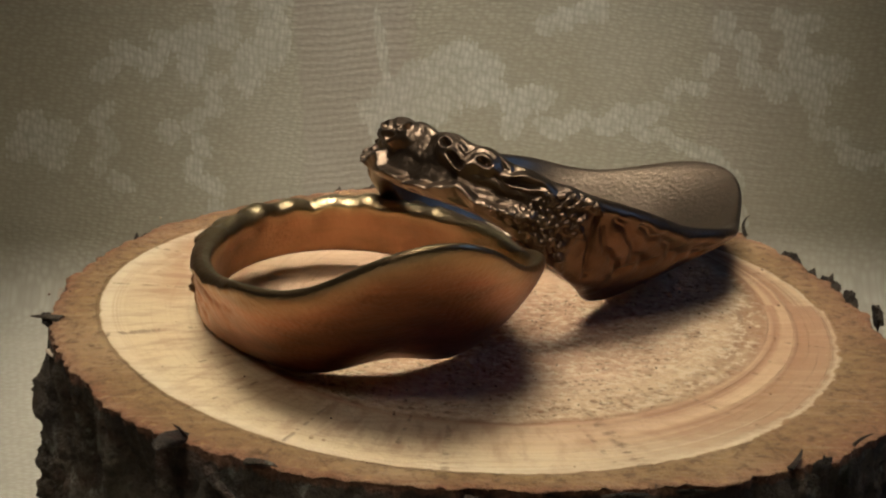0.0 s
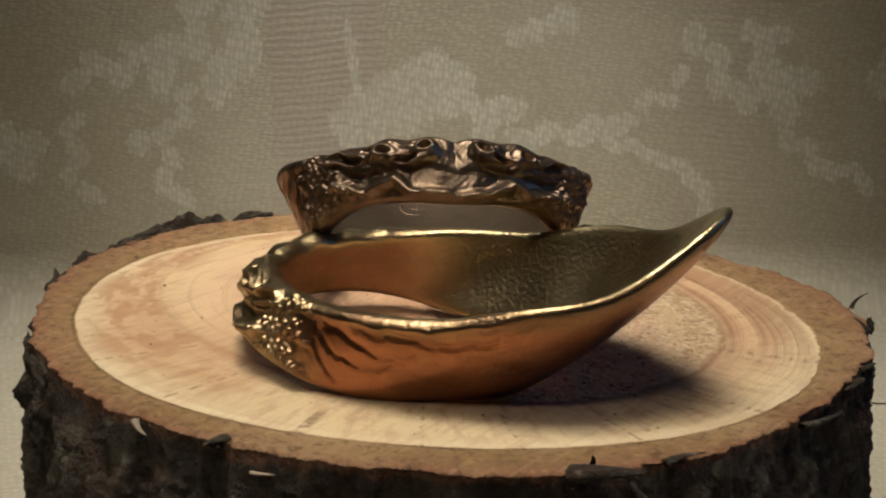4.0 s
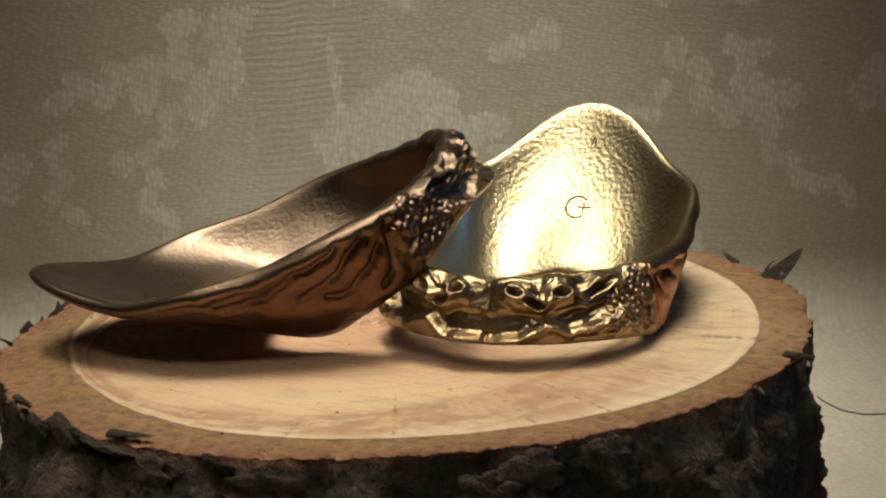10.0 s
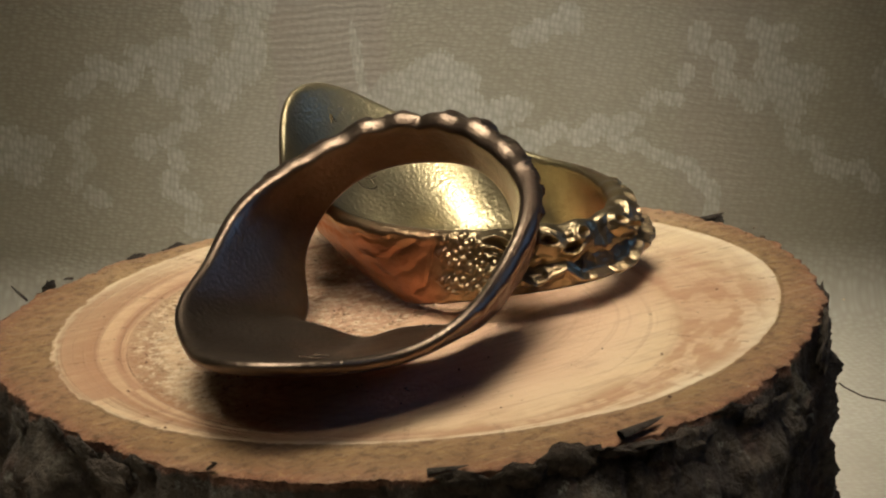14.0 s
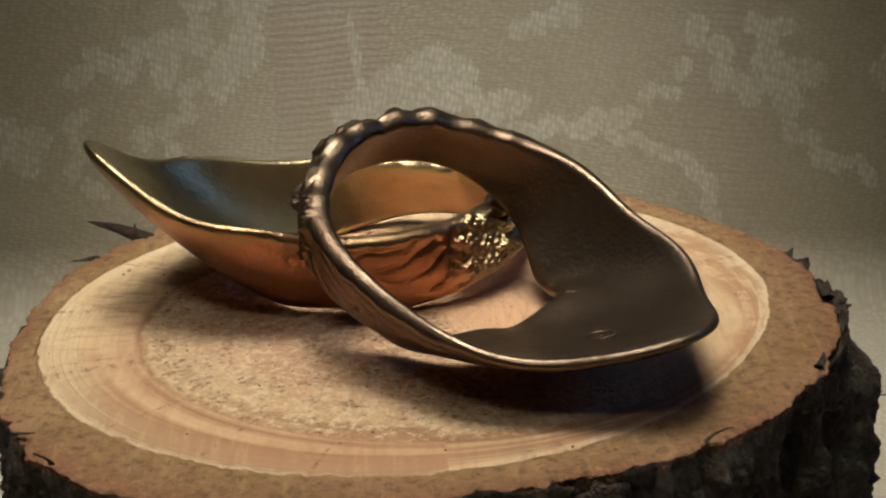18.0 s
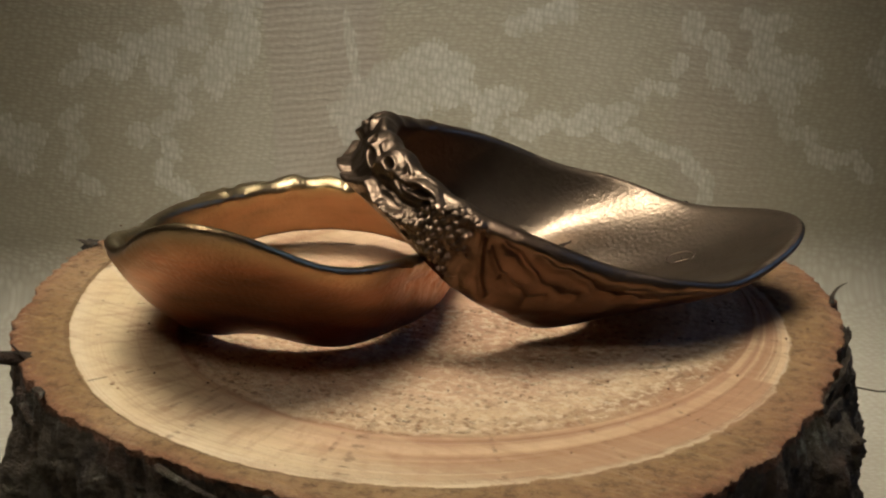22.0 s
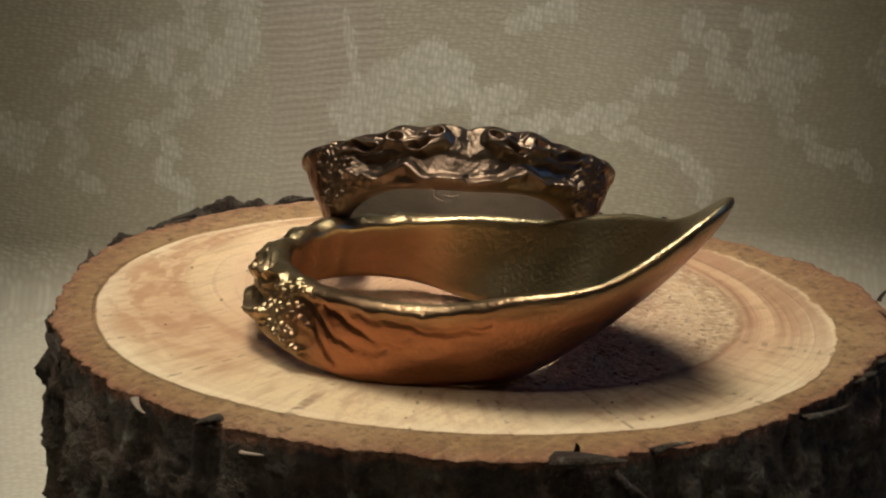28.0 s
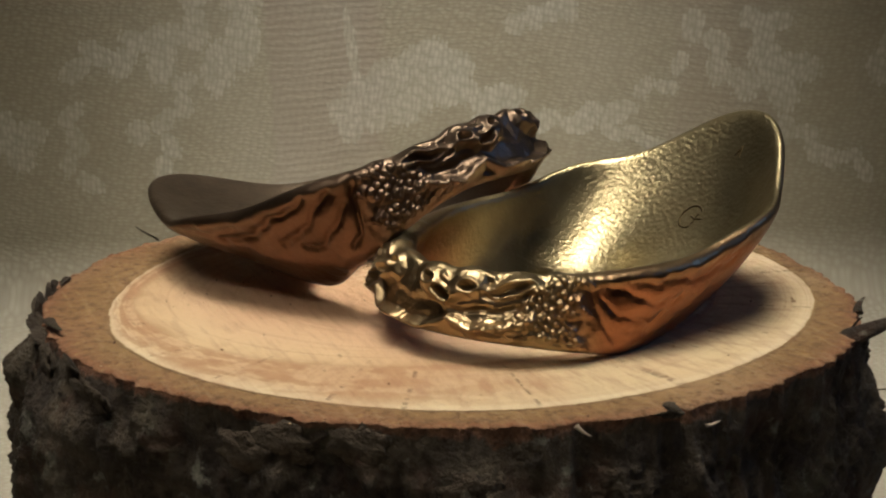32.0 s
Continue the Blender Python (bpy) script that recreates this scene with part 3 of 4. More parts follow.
def build_crumbs():
    """Specks of sawdust and bark lying on the end grain, some bigger ones among them: turn, radius, size (mm)."""
    rnd = random.Random(11)
    bm = bmesh.new()
    spots = [(-113.5, 37.3, 0.32), (133, 22.4, 0.26), (135, 27.1, 0.22), (95, 35.8, 0.22), (-28, 34.3, 0.2), (-88, 26.1, 0.2)]
    spots += [(rnd.uniform(-180, 180), 42 * math.sqrt(rnd.uniform(0.2, 1)), rnd.uniform(0.07, 0.2)) for _ in range(70)]
    # a drift of paler sawdust over the heart, thicker on one side
    spots += [(rnd.gauss(-60, 60), rnd.uniform(4, 30), rnd.uniform(0.06, 0.16)) for _ in range(240)]
    for turn, r, big in spots:
        x, y = r * math.cos(radians(turn)), r * math.sin(radians(turn))
        m = pose(x / 1000, y / 1000, (top_z(x, y) + big * 0.3) / 1000, rnd.uniform(-20, 20), rnd.uniform(-20, 20), turn * 7) @ Matrix.Diagonal((big / 1000, big / 1300, big / 1600, 1))
        for v in bmesh.ops.create_icosphere(bm, subdivisions=1, radius=1)["verts"]:
            v.co = m @ (v.co * (1 + 0.4 * noise.noise(v.co * 2 + Vector((turn, r, 0)))))
    me = bpy.data.meshes.new("sawdust")
    bm.to_mesh(me)
    bm.free()
    me.materials.append(CRUMB)
    return tagged(new("sawdust", me), "brown specks of sawdust strewn over pale end grain", "sawdust", kind="stuff")


# ---- the rings ----
def cosines(c, a):
    return sum(k * np.cos(i * a) for i, k in enumerate(c))


def edge_line(shape, a):
    """An edge of a ring, alike on both sides of its long axis: shift of the centre, radius and height by turn from the tip."""
    shift, radius, height = shape
    r = cosines(radius, a)
    return np.stack([shift + r * np.cos(a), r * np.sin(a), cosines(height, a)], 1)


def ridge(x, y, line, high, wide):
    """A rounded ridge along a broken line."""
    best = np.full(x.shape, 1e9)
    for (ax, ay), (bx, by) in zip(line, line[1:]):
        dx, dy = bx - ax, by - ay
        u = np.clip(((x - ax) * dx + (y - ay) * dy) / (dx * dx + dy * dy), 0, 1)
        best = np.minimum(best, (x - ax - u * dx) ** 2 + (y - ay - u * dy) ** 2)
    return high * np.exp(-best / wide ** 2)


def loop_shape(x, y, cx, cy, rx, ry, lean, high, wide, pit):
    """An oval welt with a hollow inside."""
    c, s = math.cos(radians(lean)), math.sin(radians(lean))
    u, v = (x - cx) * c + (y - cy) * s, -(x - cx) * s + (y - cy) * c
    d = np.sqrt((u / rx) ** 2 + (v / ry) ** 2 + 1e-9)
    off = (d - 1) * min(rx, ry)
    return high * np.exp(-(off / wide) ** 2) - pit * np.clip(1 - d * d, 0, 1)


def smooth(x, low, high):
    t = np.clip((x - low) / (high - low), 0, 1)
    return t * t * (3 - 2 * t)


def relief(s, v, deep):
    """Two animals nose to nose with their forelegs, scaly necks and folded wings: mm of height by the way along the band from the middle and up it."""
    x, y = np.abs(s), v * 7.4
    y = y + 0.14 * np.sin(s * 1.3 + 2 * v) + 0.08 * np.sin(s * 2.9)
    x = x + 0.18 * np.sin(s * 0.7 + y) * smooth(x, 0, 2)

    def dome(cx, cy, rx, ry, lean, high):
        k, l = math.cos(radians(lean)), math.sin(radians(lean))
        u, w = ((x - cx) * k + (y - cy) * l) / rx, (-(x - cx) * l + (y - cy) * k) / ry
        return high * np.clip(1 - u * u - w * w, 0, 1) ** 0.5

    # head: muzzle, skull, cheek; then the laid-back ears
    h = 0.16 * smooth(x, 0.4, 2.0) * (1 - smooth(x, 15.5, 17.5))
    for form in ((3.4, 5.2, 2.3, 1.6, -14, 0.66), (6.5, 5.3, 2.1, 1.6, 0, 0.9), (7.6, 4.1, 2.4, 0.9, 8, 0.62), (10.5, 5.6, 3.5, 1.3, 13, 0.72), (10.6, 4.3, 2.6, 0.55, 14, 0.4)):
        h = np.maximum(h, dome(*form))
    # nostril, open mouth, eye and ear are hollows in raised welts
    for cx, cy, rx, ry, lean, high, wide, pit in ((2.7, 5.7, 0.66, 0.5, -20, 0.34, 0.3, 0.8), (4.5, 4.7, 1.2, 0.56, -12, 0.36, 0.32, 1.05), (6.6, 5.4, 0.66, 0.5, 0, 0.34, 0.32, 0.85),
                                                  (10.6, 5.65, 2.4, 0.56, 13, 0.38, 0.3, 0.85)):
        h = h + loop_shape(x, y, cx, cy, rx, ry, lean, high, wide, pit)
    h = h + ridge(x, y, ((2.0, 5.0), (2.9, 4.3), (4.6, 4.0), (5.6, 4.6)), 0.4, 0.42)
    h = h + ridge(x, y, ((4.0, 6.3), (5.0, 6.2), (6.0, 6.9), (7.6, 6.9), (9.0, 6.7)), 0.35, 0.4)
    h = h - ridge(x, y, ((7.8, 4.8), (10.0, 4.75), (12.6, 5.3)), 0.45, 0.22)
    h = h - ridge(x, y, ((7.0, 3.3), (9.4, 3.7), (11.4, 4.2)), 0.35, 0.26)
    # hollow field under the muzzles, and the forelegs with their paws along the lower edge
    h = h - 0.25 * smooth(y, 0.9, 1.7) * (1 - smooth(y, 3.4, 4.3)) * (1 - smooth(x, 3.4, 5.2))
    h = h + ridge(x, y, ((0.0, 0.45), (1.4, 0.7), (3.0, 0.75), (4.3, 1.7), (5.2, 2.4), (6.2, 1.9), (7.3, 1.35), (8.6, 1.6), (10.2, 2.2), (11.8, 2.9)), 0.95, 0.58)
    h = h + ridge(x, y, ((0.9, 0.5), (2.2, 0.55)), 0.25, 0.5) - ridge(x, y, ((0.0, 0.2), (0.0, 1.4)), 0.4, 0.25)
    # the neck, covered with beads and small rings
    edge = np.where(y < 4.2, 9.2 + (y - 2.4) * 1.1, 11.2 + (y - 4.2) * 1.05)
    tail = 16.4 + 0.25 * (y - 3) + 0.7 * np.sin(y * 2.3 + s) + 0.4 * np.sin(y * 5.1)
    zone = smooth(x, edge - 0.2, edge + 0.5) * (1 - smooth(x, tail - 0.8, tail + 0.6)) * smooth(y, 0.6, 1.4)
    gx, gy = (x - 0.55 * y) / 0.78, (y + 0.35 * x) / 0.7
    cx, cy = np.floor(gx), np.floor(gy)
    near = np.full(x.shape, 9.0)
    for i in (-1, 0, 1):
        for j in (-1, 0, 1):
            a, b = cx + i, cy + j
            ox = 0.5 + 0.3 * np.sin(a * 12.9 + b * 78.2 + 1.0) + 0.25 * (b % 2)
            oy = 0.5 + 0.3 * np.sin(a * 39.3 + b * 11.1)
            near = np.minimum(near, (a + ox - gx) ** 2 + (b + oy - gy) ** 2)
    bead = np.clip(1 - 3.6 * near, 0, 1) ** 0.6 - 0.8 * deep * np.clip(1 - 16 * near, 0, 1)
    h = h + zone * (0.3 + 0.42 * bead - 0.12)
    # the fold behind the neck, the wing's leading edge and its puffed fingers
    h = h + ridge(x, y, ((17.2, 7.1), (16.9, 4.6), (16.6, 2.6), (16.2, 0.9), (17.2, 0.4)), 0.25 + 0.45 * deep, 0.6)
    h = h + ridge(x, y, ((16.8, 7.0), (21.0, 7.0), (27.0, 7.1), (34.0, 7.3)), 0.4, 0.55)
    wing = smooth(x, 17.0, 18.6) * (1 - smooth(x, 28, 38)) * smooth(y, 0.2, 1.5)
    cuts = (((17.8, 6.0), (18.2, 4.3), (19.0, 2.7), (20.2, 1.8)), ((18.8, 5.4), (20.5, 4.0), (22.4, 3.4), (24.4, 3.2), (25.4, 3.7)), ((19.8, 6.5), (22.0, 5.5), (24.3, 4.8), (26.6, 4.3), (27.4, 4.6)),
            ((22.4, 6.6), (25.5, 6.3), (28.4, 6.0), (31.0, 5.5), (33.8, 5.7)), ((31.0, 6.3), (34.0, 6.4), (38.0, 6.9)))
    groove = np.zeros(x.shape)
    for n, line in enumerate(cuts):
        groove = np.maximum(groove, ridge(x, y, line, 1.0 if n < 4 else 0.4, 0.28) + ridge(x, y, line, 0.4 if n < 4 else 0.1, 0.9))
    h = h + deep * (0.6 * wing - (0.55 + 0.6 * deep) * groove)
    h = h + ridge(x, y, ((19.8, 1.0), (23.0, 1.4), (26.5, 2.6), (31.0, 4.2)), 0.5 * deep, 0.8)
    h = h - ridge(x, y, ((0.0, 7.6), (0.0, 5.0)), 0.2, 0.5)
    fine = np.sin(s * 7.1 + v * 9) * np.sin(v * 31 + s * 1.7) + 0.6 * np.sin(s * 13.0 - v * 21)
    skin = np.array([noise.noise((p, q, 0)) + 0.5 * noise.noise((p * 2.3, q * 2.3, 5)) for p, q in zip((s * 1.1).ravel().tolist(), (y * 1.1).ravel().tolist())]).reshape(x.shape)
    return h + 0.005 * fine * (1 - smooth(x, 26, 32)) + 0.075 * skin * (1 - smooth(x, 16, 24))


def build_ring(name, rim, base, mat, mark_mat, label, mark_at, dot_at, bulge, sharp, lift, tuck):
    nu, nv = 1200, 76
    d = np.arange(4000) / 4000 * 2 * math.pi + math.pi
    top, low = edge_line(rim, d), edge_line(base, d)
    # evenly spaced along the band, the feet found by the same turn round the hole
    hole = low[:, :2].mean(0)
    at = np.arctan2(low[:, 1] - hole[1], low[:, 0] - hole[0])
    want = np.arctan2(top[:, 1] - hole[1], top[:, 0] - hole[0])
    order = np.argsort(at)
    foot = np.stack([np.interp(want, at[order], low[order, k], period=2 * math.pi) for k in range(3)], 1)
    middle = (top + foot) / 2
    way = np.concatenate([[0], np.cumsum(np.linalg.norm(np.diff(np.concatenate([middle, middle[:1]]), axis=0), axis=1))])
    total = way[-1]
    s = np.arange(nu) / nu * total
    top = np.stack([np.interp(s, way, np.append(top[:, k], top[0, k])) for k in range(3)], 1)
    foot = np.stack([np.interp(s, way, np.append(foot[:, k], foot[0, k])) for k in range(3)], 1)
    s = np.where(s > total / 2, s - total, s)
    x = np.abs(s)
    # heads and ears break the rim's line
    top[:, 2] += 0.25 * np.exp(-((x - 2.6) / 1.1) ** 2) + 0.45 * np.exp(-((x - 6.5) / 1.4) ** 2) + 0.25 * np.exp(-((x - 11.0) / 1.6) ** 2) - 0.3 * np.exp(-(x / 0.7) ** 2) + 0.2 * np.exp(-((x - 15) / 1.0) ** 2)
    # the band stands clear of its support under the animals
    foot[:, 2] += lift * (1 - smooth(x, 8, 24))
    foot[:, 0] += tuck * (1 - smooth(x, 2, 24))
    radial = foot - [*hole, 0]
    radial[:, 2] = 0
    radial /= np.linalg.norm(radial, axis=1, keepdims=True)
    span = np.linalg.norm(top - foot, axis=1, keepdims=True)
    knee = (top + foot) / 2 + (radial * 0.85 + np.array([0, 0, -0.5])) * span * bulge
    v = np.linspace(0, 1, nv)
    v = 0.2 * v + 0.8 * (0.5 - 0.5 * np.cos(math.pi * v))
    q = v[None, :, None]
    mid = foot[:, None] * (1 - q) ** 2 + knee[:, None] * 2 * q * (1 - q) + top[:, None] * q ** 2
    n = np.cross(np.roll(mid, -1, 0) - np.roll(mid, 1, 0), np.gradient(mid, v, axis=1))
    n /= np.linalg.norm(n, axis=2, keepdims=True) + 1e-9
    if (n[0, nv // 2] * radial[0]).sum() < 0:
        n = -n
    body = 1.4 + 0.7 * (1 - smooth(x, 14, 34))
    t = body[:, None] * np.clip(1 - np.abs(2 * v - 1) ** 14, 0, 1)[None] ** 0.5 + 0.03
    S, V = np.meshgrid(s, v, indexing="ij")
    bumps = relief(S, V, sharp) * np.clip(1 - np.abs(2 * V - 1) ** 10, 0, 1)
    outer, inner = mid + n * (t * 0.5 + bumps)[..., None], mid - n * (t * 0.5)[..., None]
    loop = np.concatenate([outer, inner[:, ::-1]], 1)
    m = loop.shape[1]
    du, dv = np.roll(loop, -1, 0) - np.roll(loop, 1, 0), np.roll(loop, -1, 1) - np.roll(loop, 1, 1)
    normal = np.cross(du, dv)
    normal /= np.linalg.norm(normal, axis=2, keepdims=True) + 1e-12
    if (normal[:, nv // 2] * n[:, nv // 2]).sum() < 0:
        normal = -normal
    ring = tagged(new(name), label, "ring")
    # share of the painted red: inner wall behind the animals, most of the outer wall
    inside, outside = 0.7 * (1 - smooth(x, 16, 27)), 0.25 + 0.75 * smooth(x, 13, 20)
    # the ring is shown in its members: two animals, two wings and the thumb rest
    cut = [int(round(k / total * nu)) for k in (0, 17, 33, total - 33, total - 17, total)]
    for part_name, words, i0, i1 in (("animal_relief", "", cut[0], cut[1]), ("wing_relief", "", cut[1], cut[2]), ("thumb_rest", "smooth curved thumb rest", cut[2], cut[3]),
                                     ("wing_relief", "", cut[3], cut[4]), ("animal_relief", "", cut[4], cut[5])):
        ids = np.arange(i0, i1 + 1) % nu
        flip = ((np.cross(loop[ids[0] + 1, 5] - loop[ids[0], 5], loop[ids[0], 6] - loop[ids[0], 5]) * normal[ids[0], 5]).sum()) < 0
        faces = []
        for i in range(len(ids) - 1):
            for j in range(m):
                l = (j + 1) % m
                f = (i * m + j, (i + 1) * m + j, (i + 1) * m + l, i * m + l)
                faces.append(f[::-1] if flip else f)
        ob = mesh_object(part_name, (loop[ids].reshape(-1, 3) / 1000).tolist(), faces, mat, ring, words, normal[ids].reshape(-1, 3).tolist())
        k = np.empty(len(ob.data.loops), dtype=np.int32)
        ob.data.loops.foreach_get("vertex_index", k)
        kk = ids[k // m]
        k %= m
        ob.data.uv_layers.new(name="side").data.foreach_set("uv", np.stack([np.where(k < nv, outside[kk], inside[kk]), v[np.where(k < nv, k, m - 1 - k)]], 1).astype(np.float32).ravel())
    # the maker's sign: an open round with a bar, and a small notch near the tip
    flat = inner.reshape(-1, 3)

    def sit(point):
        k = int(((flat - point) ** 2).sum(1).argmin())
        i, j = divmod(k, nv)
        up = Vector(-n[i, j])
        along = Vector(top[i] - foot[i]).normalized()
        side = along.cross(up).normalized()
        return Vector(flat[k]), side, up.cross(side), up

    def wire(points, thick, part_name):
        o, ex, ey, ez = sit(mark_at if part_name == "maker_mark" else dot_at)
        vs = []
        for i, p in enumerate(points):
            a, b = points[max(i - 1, 0)], points[min(i + 1, len(points) - 1)]
            w = Vector((b[0] - a[0], b[1] - a[1])).normalized()
            for g in np.arange(6) * math.pi / 3:
                px, py = p[0] - w.y * thick * math.cos(g), p[1] + w.x * thick * math.cos(g)
                vs.append((o + ex * px + ey * py + ez * (0.6 * thick * math.sin(g) + 0.02 + 0.03 * (px * px + py * py))) / 1000)
        mesh_object(part_name, vs, grid_faces(len(points), 6), mark_mat, ring)

    wire([(1.3 * math.cos(g), 1.5 * math.sin(g)) for g in np.linspace(0.7, 5.3, 24)], 0.11, "maker_mark")
    wire([(0.0, 0.1), (0.6, -0.1), (1.6, 0.05)], 0.1, "maker_mark")
    wire([(0.7, 0.6), (0.75, -0.2), (0.7, -0.8)], 0.09, "maker_mark")
    wire([(-0.35, -0.6), (-0.1, 0.2), (0.0, 0.7), (0.15, 0.1), (0.3, -0.6)], 0.13, "notch")
    return ring


slice_ob = build_slice()
sawdust = build_crumbs()
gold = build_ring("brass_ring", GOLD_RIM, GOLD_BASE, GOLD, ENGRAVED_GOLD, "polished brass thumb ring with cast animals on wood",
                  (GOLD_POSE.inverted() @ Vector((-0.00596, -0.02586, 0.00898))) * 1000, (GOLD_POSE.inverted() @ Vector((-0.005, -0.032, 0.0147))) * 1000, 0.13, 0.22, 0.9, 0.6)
bronze = build_ring("bronze_ring", BRONZE_RIM, BRONZE_BASE, BRONZE, ENGRAVED_BRONZE, "dark bronze thumb ring leaning on a brass ring",
                    (BRONZE_POSE.inverted() @ Vector((0.0221, 0.0147, 0.0049))) * 1000, (BRONZE_POSE.inverted() @ Vector((0.0093, 0.0133, 0.0051))) * 1000, 0.10, 0.42, 0.0, 0.0)


# ---- the cloth and the room ----
CLOTH_Y, CLOTH_TOP = 0.124, 0.105


def drape(x, u):
    """The cloth: up the back, round a soft bend, and out over the table; u runs down it, from the top."""
    rise, bend = CLOTH_TOP, 0.014
    wave = 0.0012 * math.sin(x * 31 + 1.0) + 0.0008 * math.sin(x * 67 + u * 11)
    if u < rise - bend:
        return (x, CLOTH_Y + wave, rise - u - 0.001)
    arc = bend * math.pi / 2
    if u < rise - bend + arc:
        g = (u - rise + bend) / bend
        return (x, CLOTH_Y - bend + bend * math.cos(g) + wave * (1 - g / 1.6), bend - bend * math.sin(g) - 0.001)
    return (x, CLOTH_Y - bend - (u - rise + bend - arc), -0.001)


def petals(cx, cz, far, count, size):
    """A blossom: round petals about a middle (mm)."""
    return [(cx, cz, size, size, 0.0)] + [(cx + far * math.cos(k * 2 * math.pi / count + 0.4), cz + 0.8 * far * math.sin(k * 2 * math.pi / count + 0.4), size, 0.85 * size, 40.0 * k) for k in range(count)]


def sprig(stations, width, leaf=1.0):
    """A twig of leaves set along a line (mm), one to each side in turn."""
    out = []
    for (ax, az), (bx, bz) in zip(stations, stations[1:]):
        long = math.hypot(bx - ax, bz - az)
        steps = max(1, round(long / (1.7 * width)))
        lean = math.degrees(math.atan2(bz - az, bx - ax))
        for k in range(steps):
            f = (k + 0.5) / steps
            off = leaf * width * (0.45 if k % 2 else -0.45)
            out.append((ax + (bx - ax) * f - (bz - az) / long * off, az + (bz - az) * f + (bx - ax) / long * off, 1.25 * width, 0.75 * width, lean + (35 if k % 2 else -35) * leaf))
    return out


def damask_figures():
    """Centres and half sizes of the ovals that make up the woven figures (mm), with their lean."""
    out = petals(-6.0, 36.5, 4.4, 5, 3.3) + petals(1.5, 39.5, 4.2, 5, 3.6) + petals(-11.5, 33.0, 2.6, 3, 2.4)
    out += petals(11.0, 34.5, 4.6, 3, 2.6) + petals(19.5, 49.5, 3.4, 2, 2.2) + [(24.5, 51.5, 2.2, 3.0, 20.0)]
    out += sprig(((-26, 56), (-33, 46), (-31, 40)), 4.0) + sprig(((-34, 56), (-40, 48), (-46, 42)), 3.2) + sprig(((-45, 46.5), (-52, 43.5), (-60, 43)), 2.6)
    out += sprig(((-38, 40.5), (-42, 35), (-44, 27), (-41, 19), (-37, 14)), 2.1) + [(-48.0, 31.0, 2.0, 2.2, 0.0), (-11.5, 45.5, 1.0, 7.0, 8.0)]
    out += sprig(((15, 31), (24, 31), (31, 32.5), (34, 34.5)), 2.4, 0.6) + sprig(((33, 34), (40, 37), (46, 42)), 1.9) + sprig(((32, 30), (40, 28), (46, 25), (49, 20), (50, 13)), 1.8, 0.5)
    out += petals(60.0, 39.5, 4.6, 4, 3.4) + sprig(((46, 50), (50, 43), (55, 37)), 2.4) + sprig(((62, 32), (69, 26), (78, 23)), 1.9) + petals(58.0, 48.0, 3.0, 3, 2.2)
    out += sprig(((-58, 36), (-60, 28), (-57, 20)), 2.2) + petals(-70, 30, 4, 4, 3) + petals(82, 42, 4, 4, 3) + sprig(((-14, 62), (2, 60), (14, 64)), 3) + sprig(((40, 60), (54, 62), (66, 58)), 3)
    return out


def build_cloth():
    fine = np.arange(-90, 90.1, 0.6) / 1000
    xs = np.concatenate([np.linspace(-0.65, -0.095, 60), fine, np.linspace(0.095, 0.65, 60)])
    us = np.concatenate([np.arange(0, 0.03, 0.005), np.arange(0.03, 0.125, 0.0007), np.array([0.13, 0.14, 0.16, 0.185, 0.235, 0.285, 0.485, 0.685, 0.885])])
    verts = [drape(x, u) for u in us for x in xs.tolist()]
    X, Z = np.meshgrid(xs * 1000, CLOTH_TOP * 1000 - 1 - us * 1000)
    wob = np.array([(noise.noise((v[0] * 190, v[2] * 190, 3 + v[1] * 90)), noise.noise((v[0] * 480, v[2] * 480, 8 + v[1] * 90))) for v in verts]).reshape(*X.shape, 2)
    mask = np.zeros(X.shape)
    for cx, cz, rx, rz, lean in damask_figures():
        c, k = math.cos(radians(lean)), math.sin(radians(lean))
        d = np.hypot(((X - cx) * c + (Z - cz) * k) / rx, (-(X - cx) * k + (Z - cz) * c) / rz) + 0.28 * wob[..., 0] + 0.2 * wob[..., 1]
        mask = np.maximum(mask, np.clip(1.45 - d, 0, 1))
    cloth = tagged(mesh_object("backdrop", verts, grid_faces(len(us), len(xs), False), CLOTH), "beige damask cloth hung behind and spread on a table", "cloth", kind="structure")
    ids = np.empty(len(cloth.data.loops), dtype=np.int32)
    cloth.data.loops.foreach_get("vertex_index", ids)
    cloth.data.uv_layers.new(name="figure").data.foreach_set("uv", np.stack([mask.ravel()[ids], 0 * ids], 1).astype(np.float32).ravel())
    return cloth


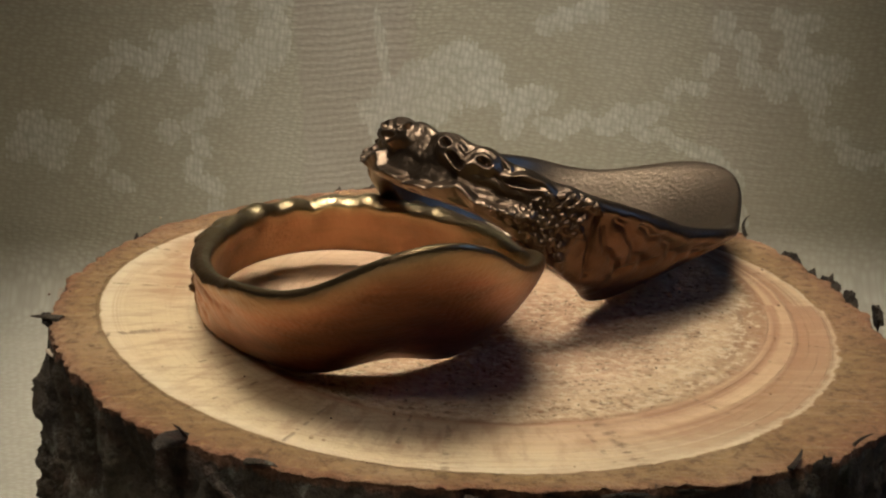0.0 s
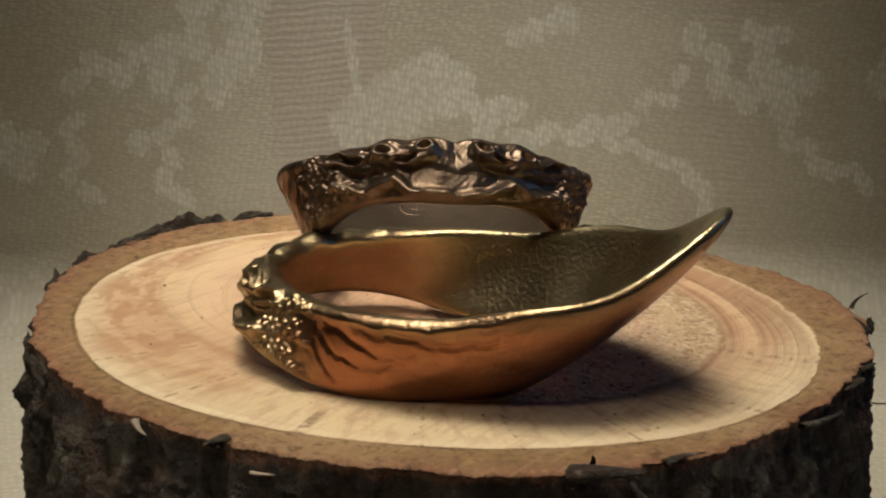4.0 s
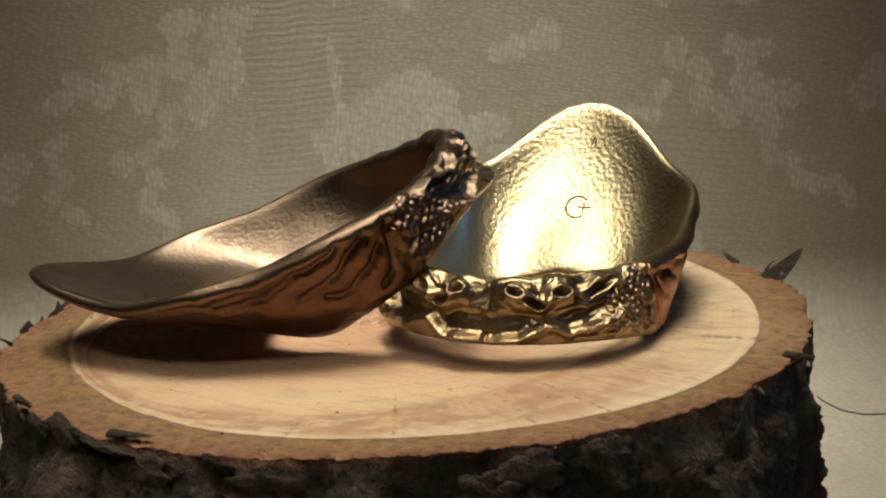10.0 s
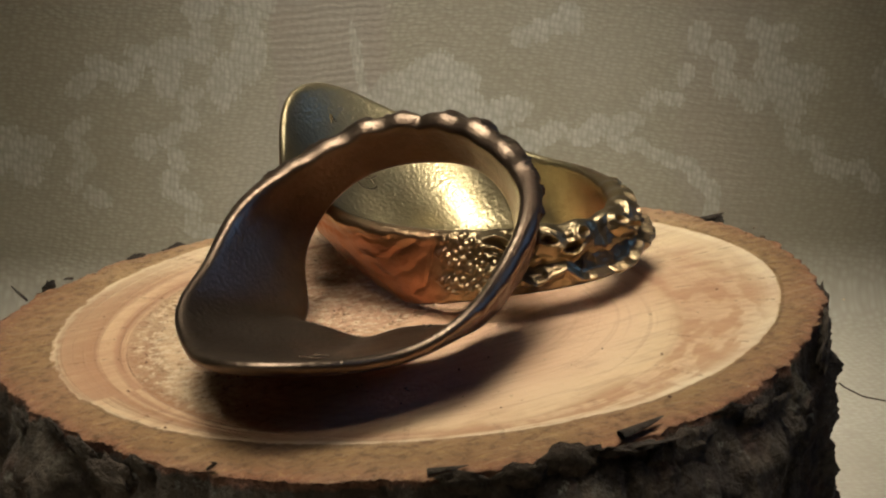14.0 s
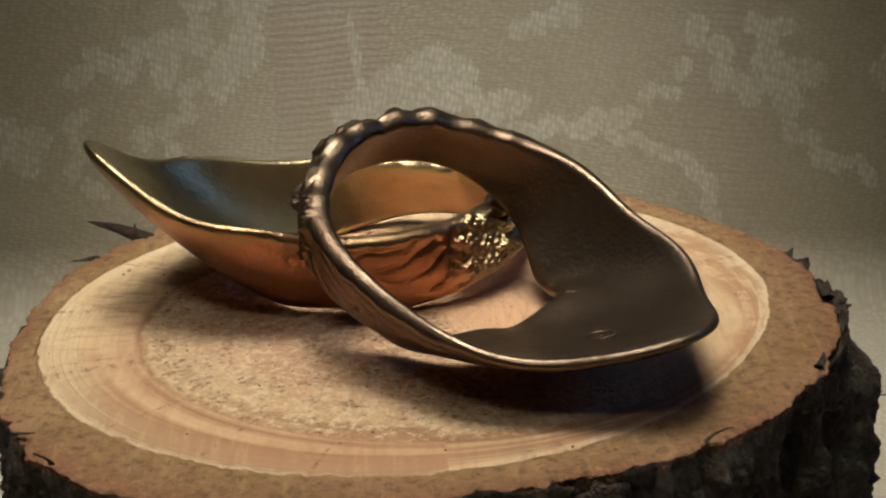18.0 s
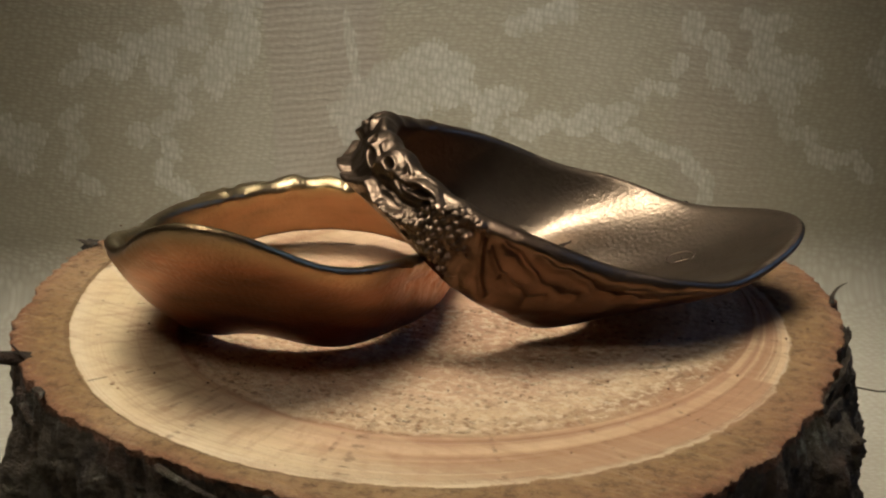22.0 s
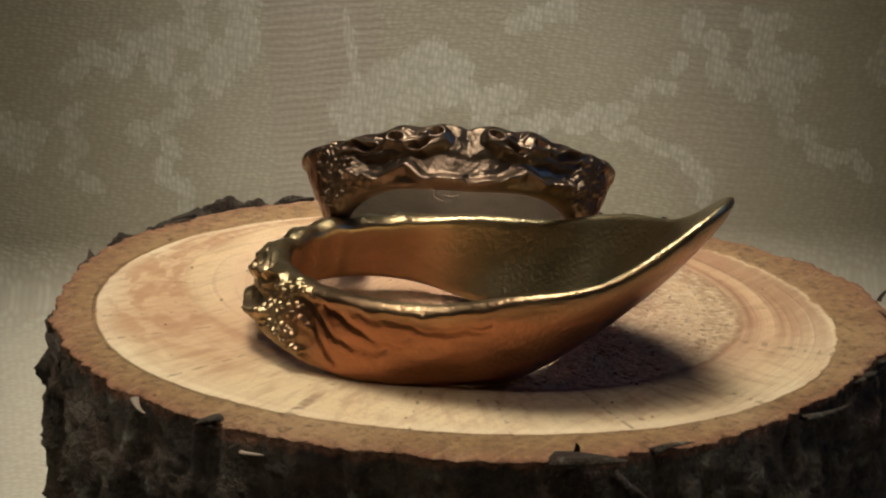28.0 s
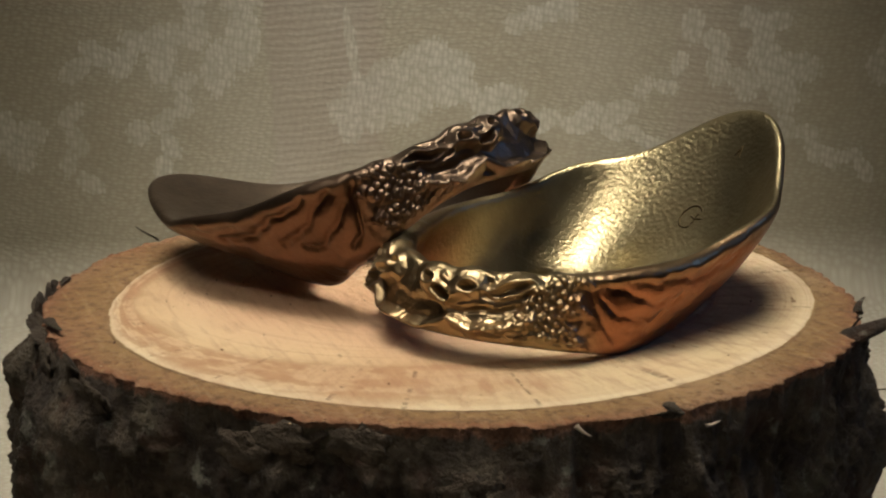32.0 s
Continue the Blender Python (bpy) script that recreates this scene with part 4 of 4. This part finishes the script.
def build_room():
    x0, x1, y0, y1, z0, z1 = -1.6, 1.6, -1.8, 1.2, -0.75, 1.7

    def slab(name, a, b, label):
        v = [(a[0] if i & 1 else b[0], a[1] if i & 2 else b[1], a[2] if i & 4 else b[2]) for i in range(8)]
        f = [(0, 2, 3, 1), (4, 5, 7, 6), (0, 1, 5, 4), (2, 6, 7, 3), (0, 4, 6, 2), (1, 3, 7, 5)]
        ob = tagged(mesh_object(name, v, f, WALL), label, "room", kind="structure")
        ob.data.shade_flat()

    slab("floor", (x0, y0, z0 - 0.1), (x1, y1, z0), "dim floor of the room")
    slab("ceiling", (x0, y0, z1), (x1, y1, z1 + 0.1), "dim ceiling of the room")
    slab("wall_west", (x0 - 0.1, y0, z0), (x0, y1, z1), "plain wall of the dim room")
    slab("wall_east", (x1, y0, z0), (x1 + 0.1, y1, z1), "plain wall of the dim room")
    slab("wall_south", (x0, y0 - 0.1, z0), (x1, y0, z1), "plain wall of the dim room")
    slab("wall_north", (x0, y1, z0), (x1, y1 + 0.1, z1), "plain wall of the dim room")
    slab("cloth_board", (-0.66, CLOTH_Y + 0.004, -0.003), (0.66, CLOTH_Y + 0.014, CLOTH_TOP - 0.002), "upright board that the cloth hangs on")
    slab("table", (-0.66, -0.68, -0.03), (0.66, 0.3, -0.003), "table top under the cloth")


def build_thread():
    """A fine dark thread that lies on the table cloth."""
    stations = ((64.5, 89), (65, 87), (67, 83), (70, 81), (73, 81), (77, 83), (81, 84))
    verts = []
    for k in range(len(stations) - 1):
        for s in range(6):
            f = s / 6
            x, y = (stations[k][i] * (1 - f) + stations[k + 1][i] * f for i in (0, 1))
            d = Vector((stations[k + 1][0] - stations[k][0], stations[k + 1][1] - stations[k][1])).normalized()
            for g in range(5):
                a = g * 2 * math.pi / 5
                verts.append(((x - d.y * 0.13 * math.cos(a)) / 1000, (y + d.x * 0.13 * math.cos(a)) / 1000, (-0.88 + 0.13 * math.sin(a)) / 1000))
    tagged(mesh_object("thread", verts, grid_faces(len(verts) // 5, 5), THREAD), "fine dark thread lying on the beige table cloth", "thread")


build_cloth()
build_thread()
build_room()


def motions():
    walk(slice_ob, SPIN)
    walk(sawdust, SPIN)
    walk(gold, [(t, m @ GOLD_POSE) for t, m in SPIN])
    walk(bronze, [(t, m @ BRONZE_POSE) for t, m in SPIN])


motions()
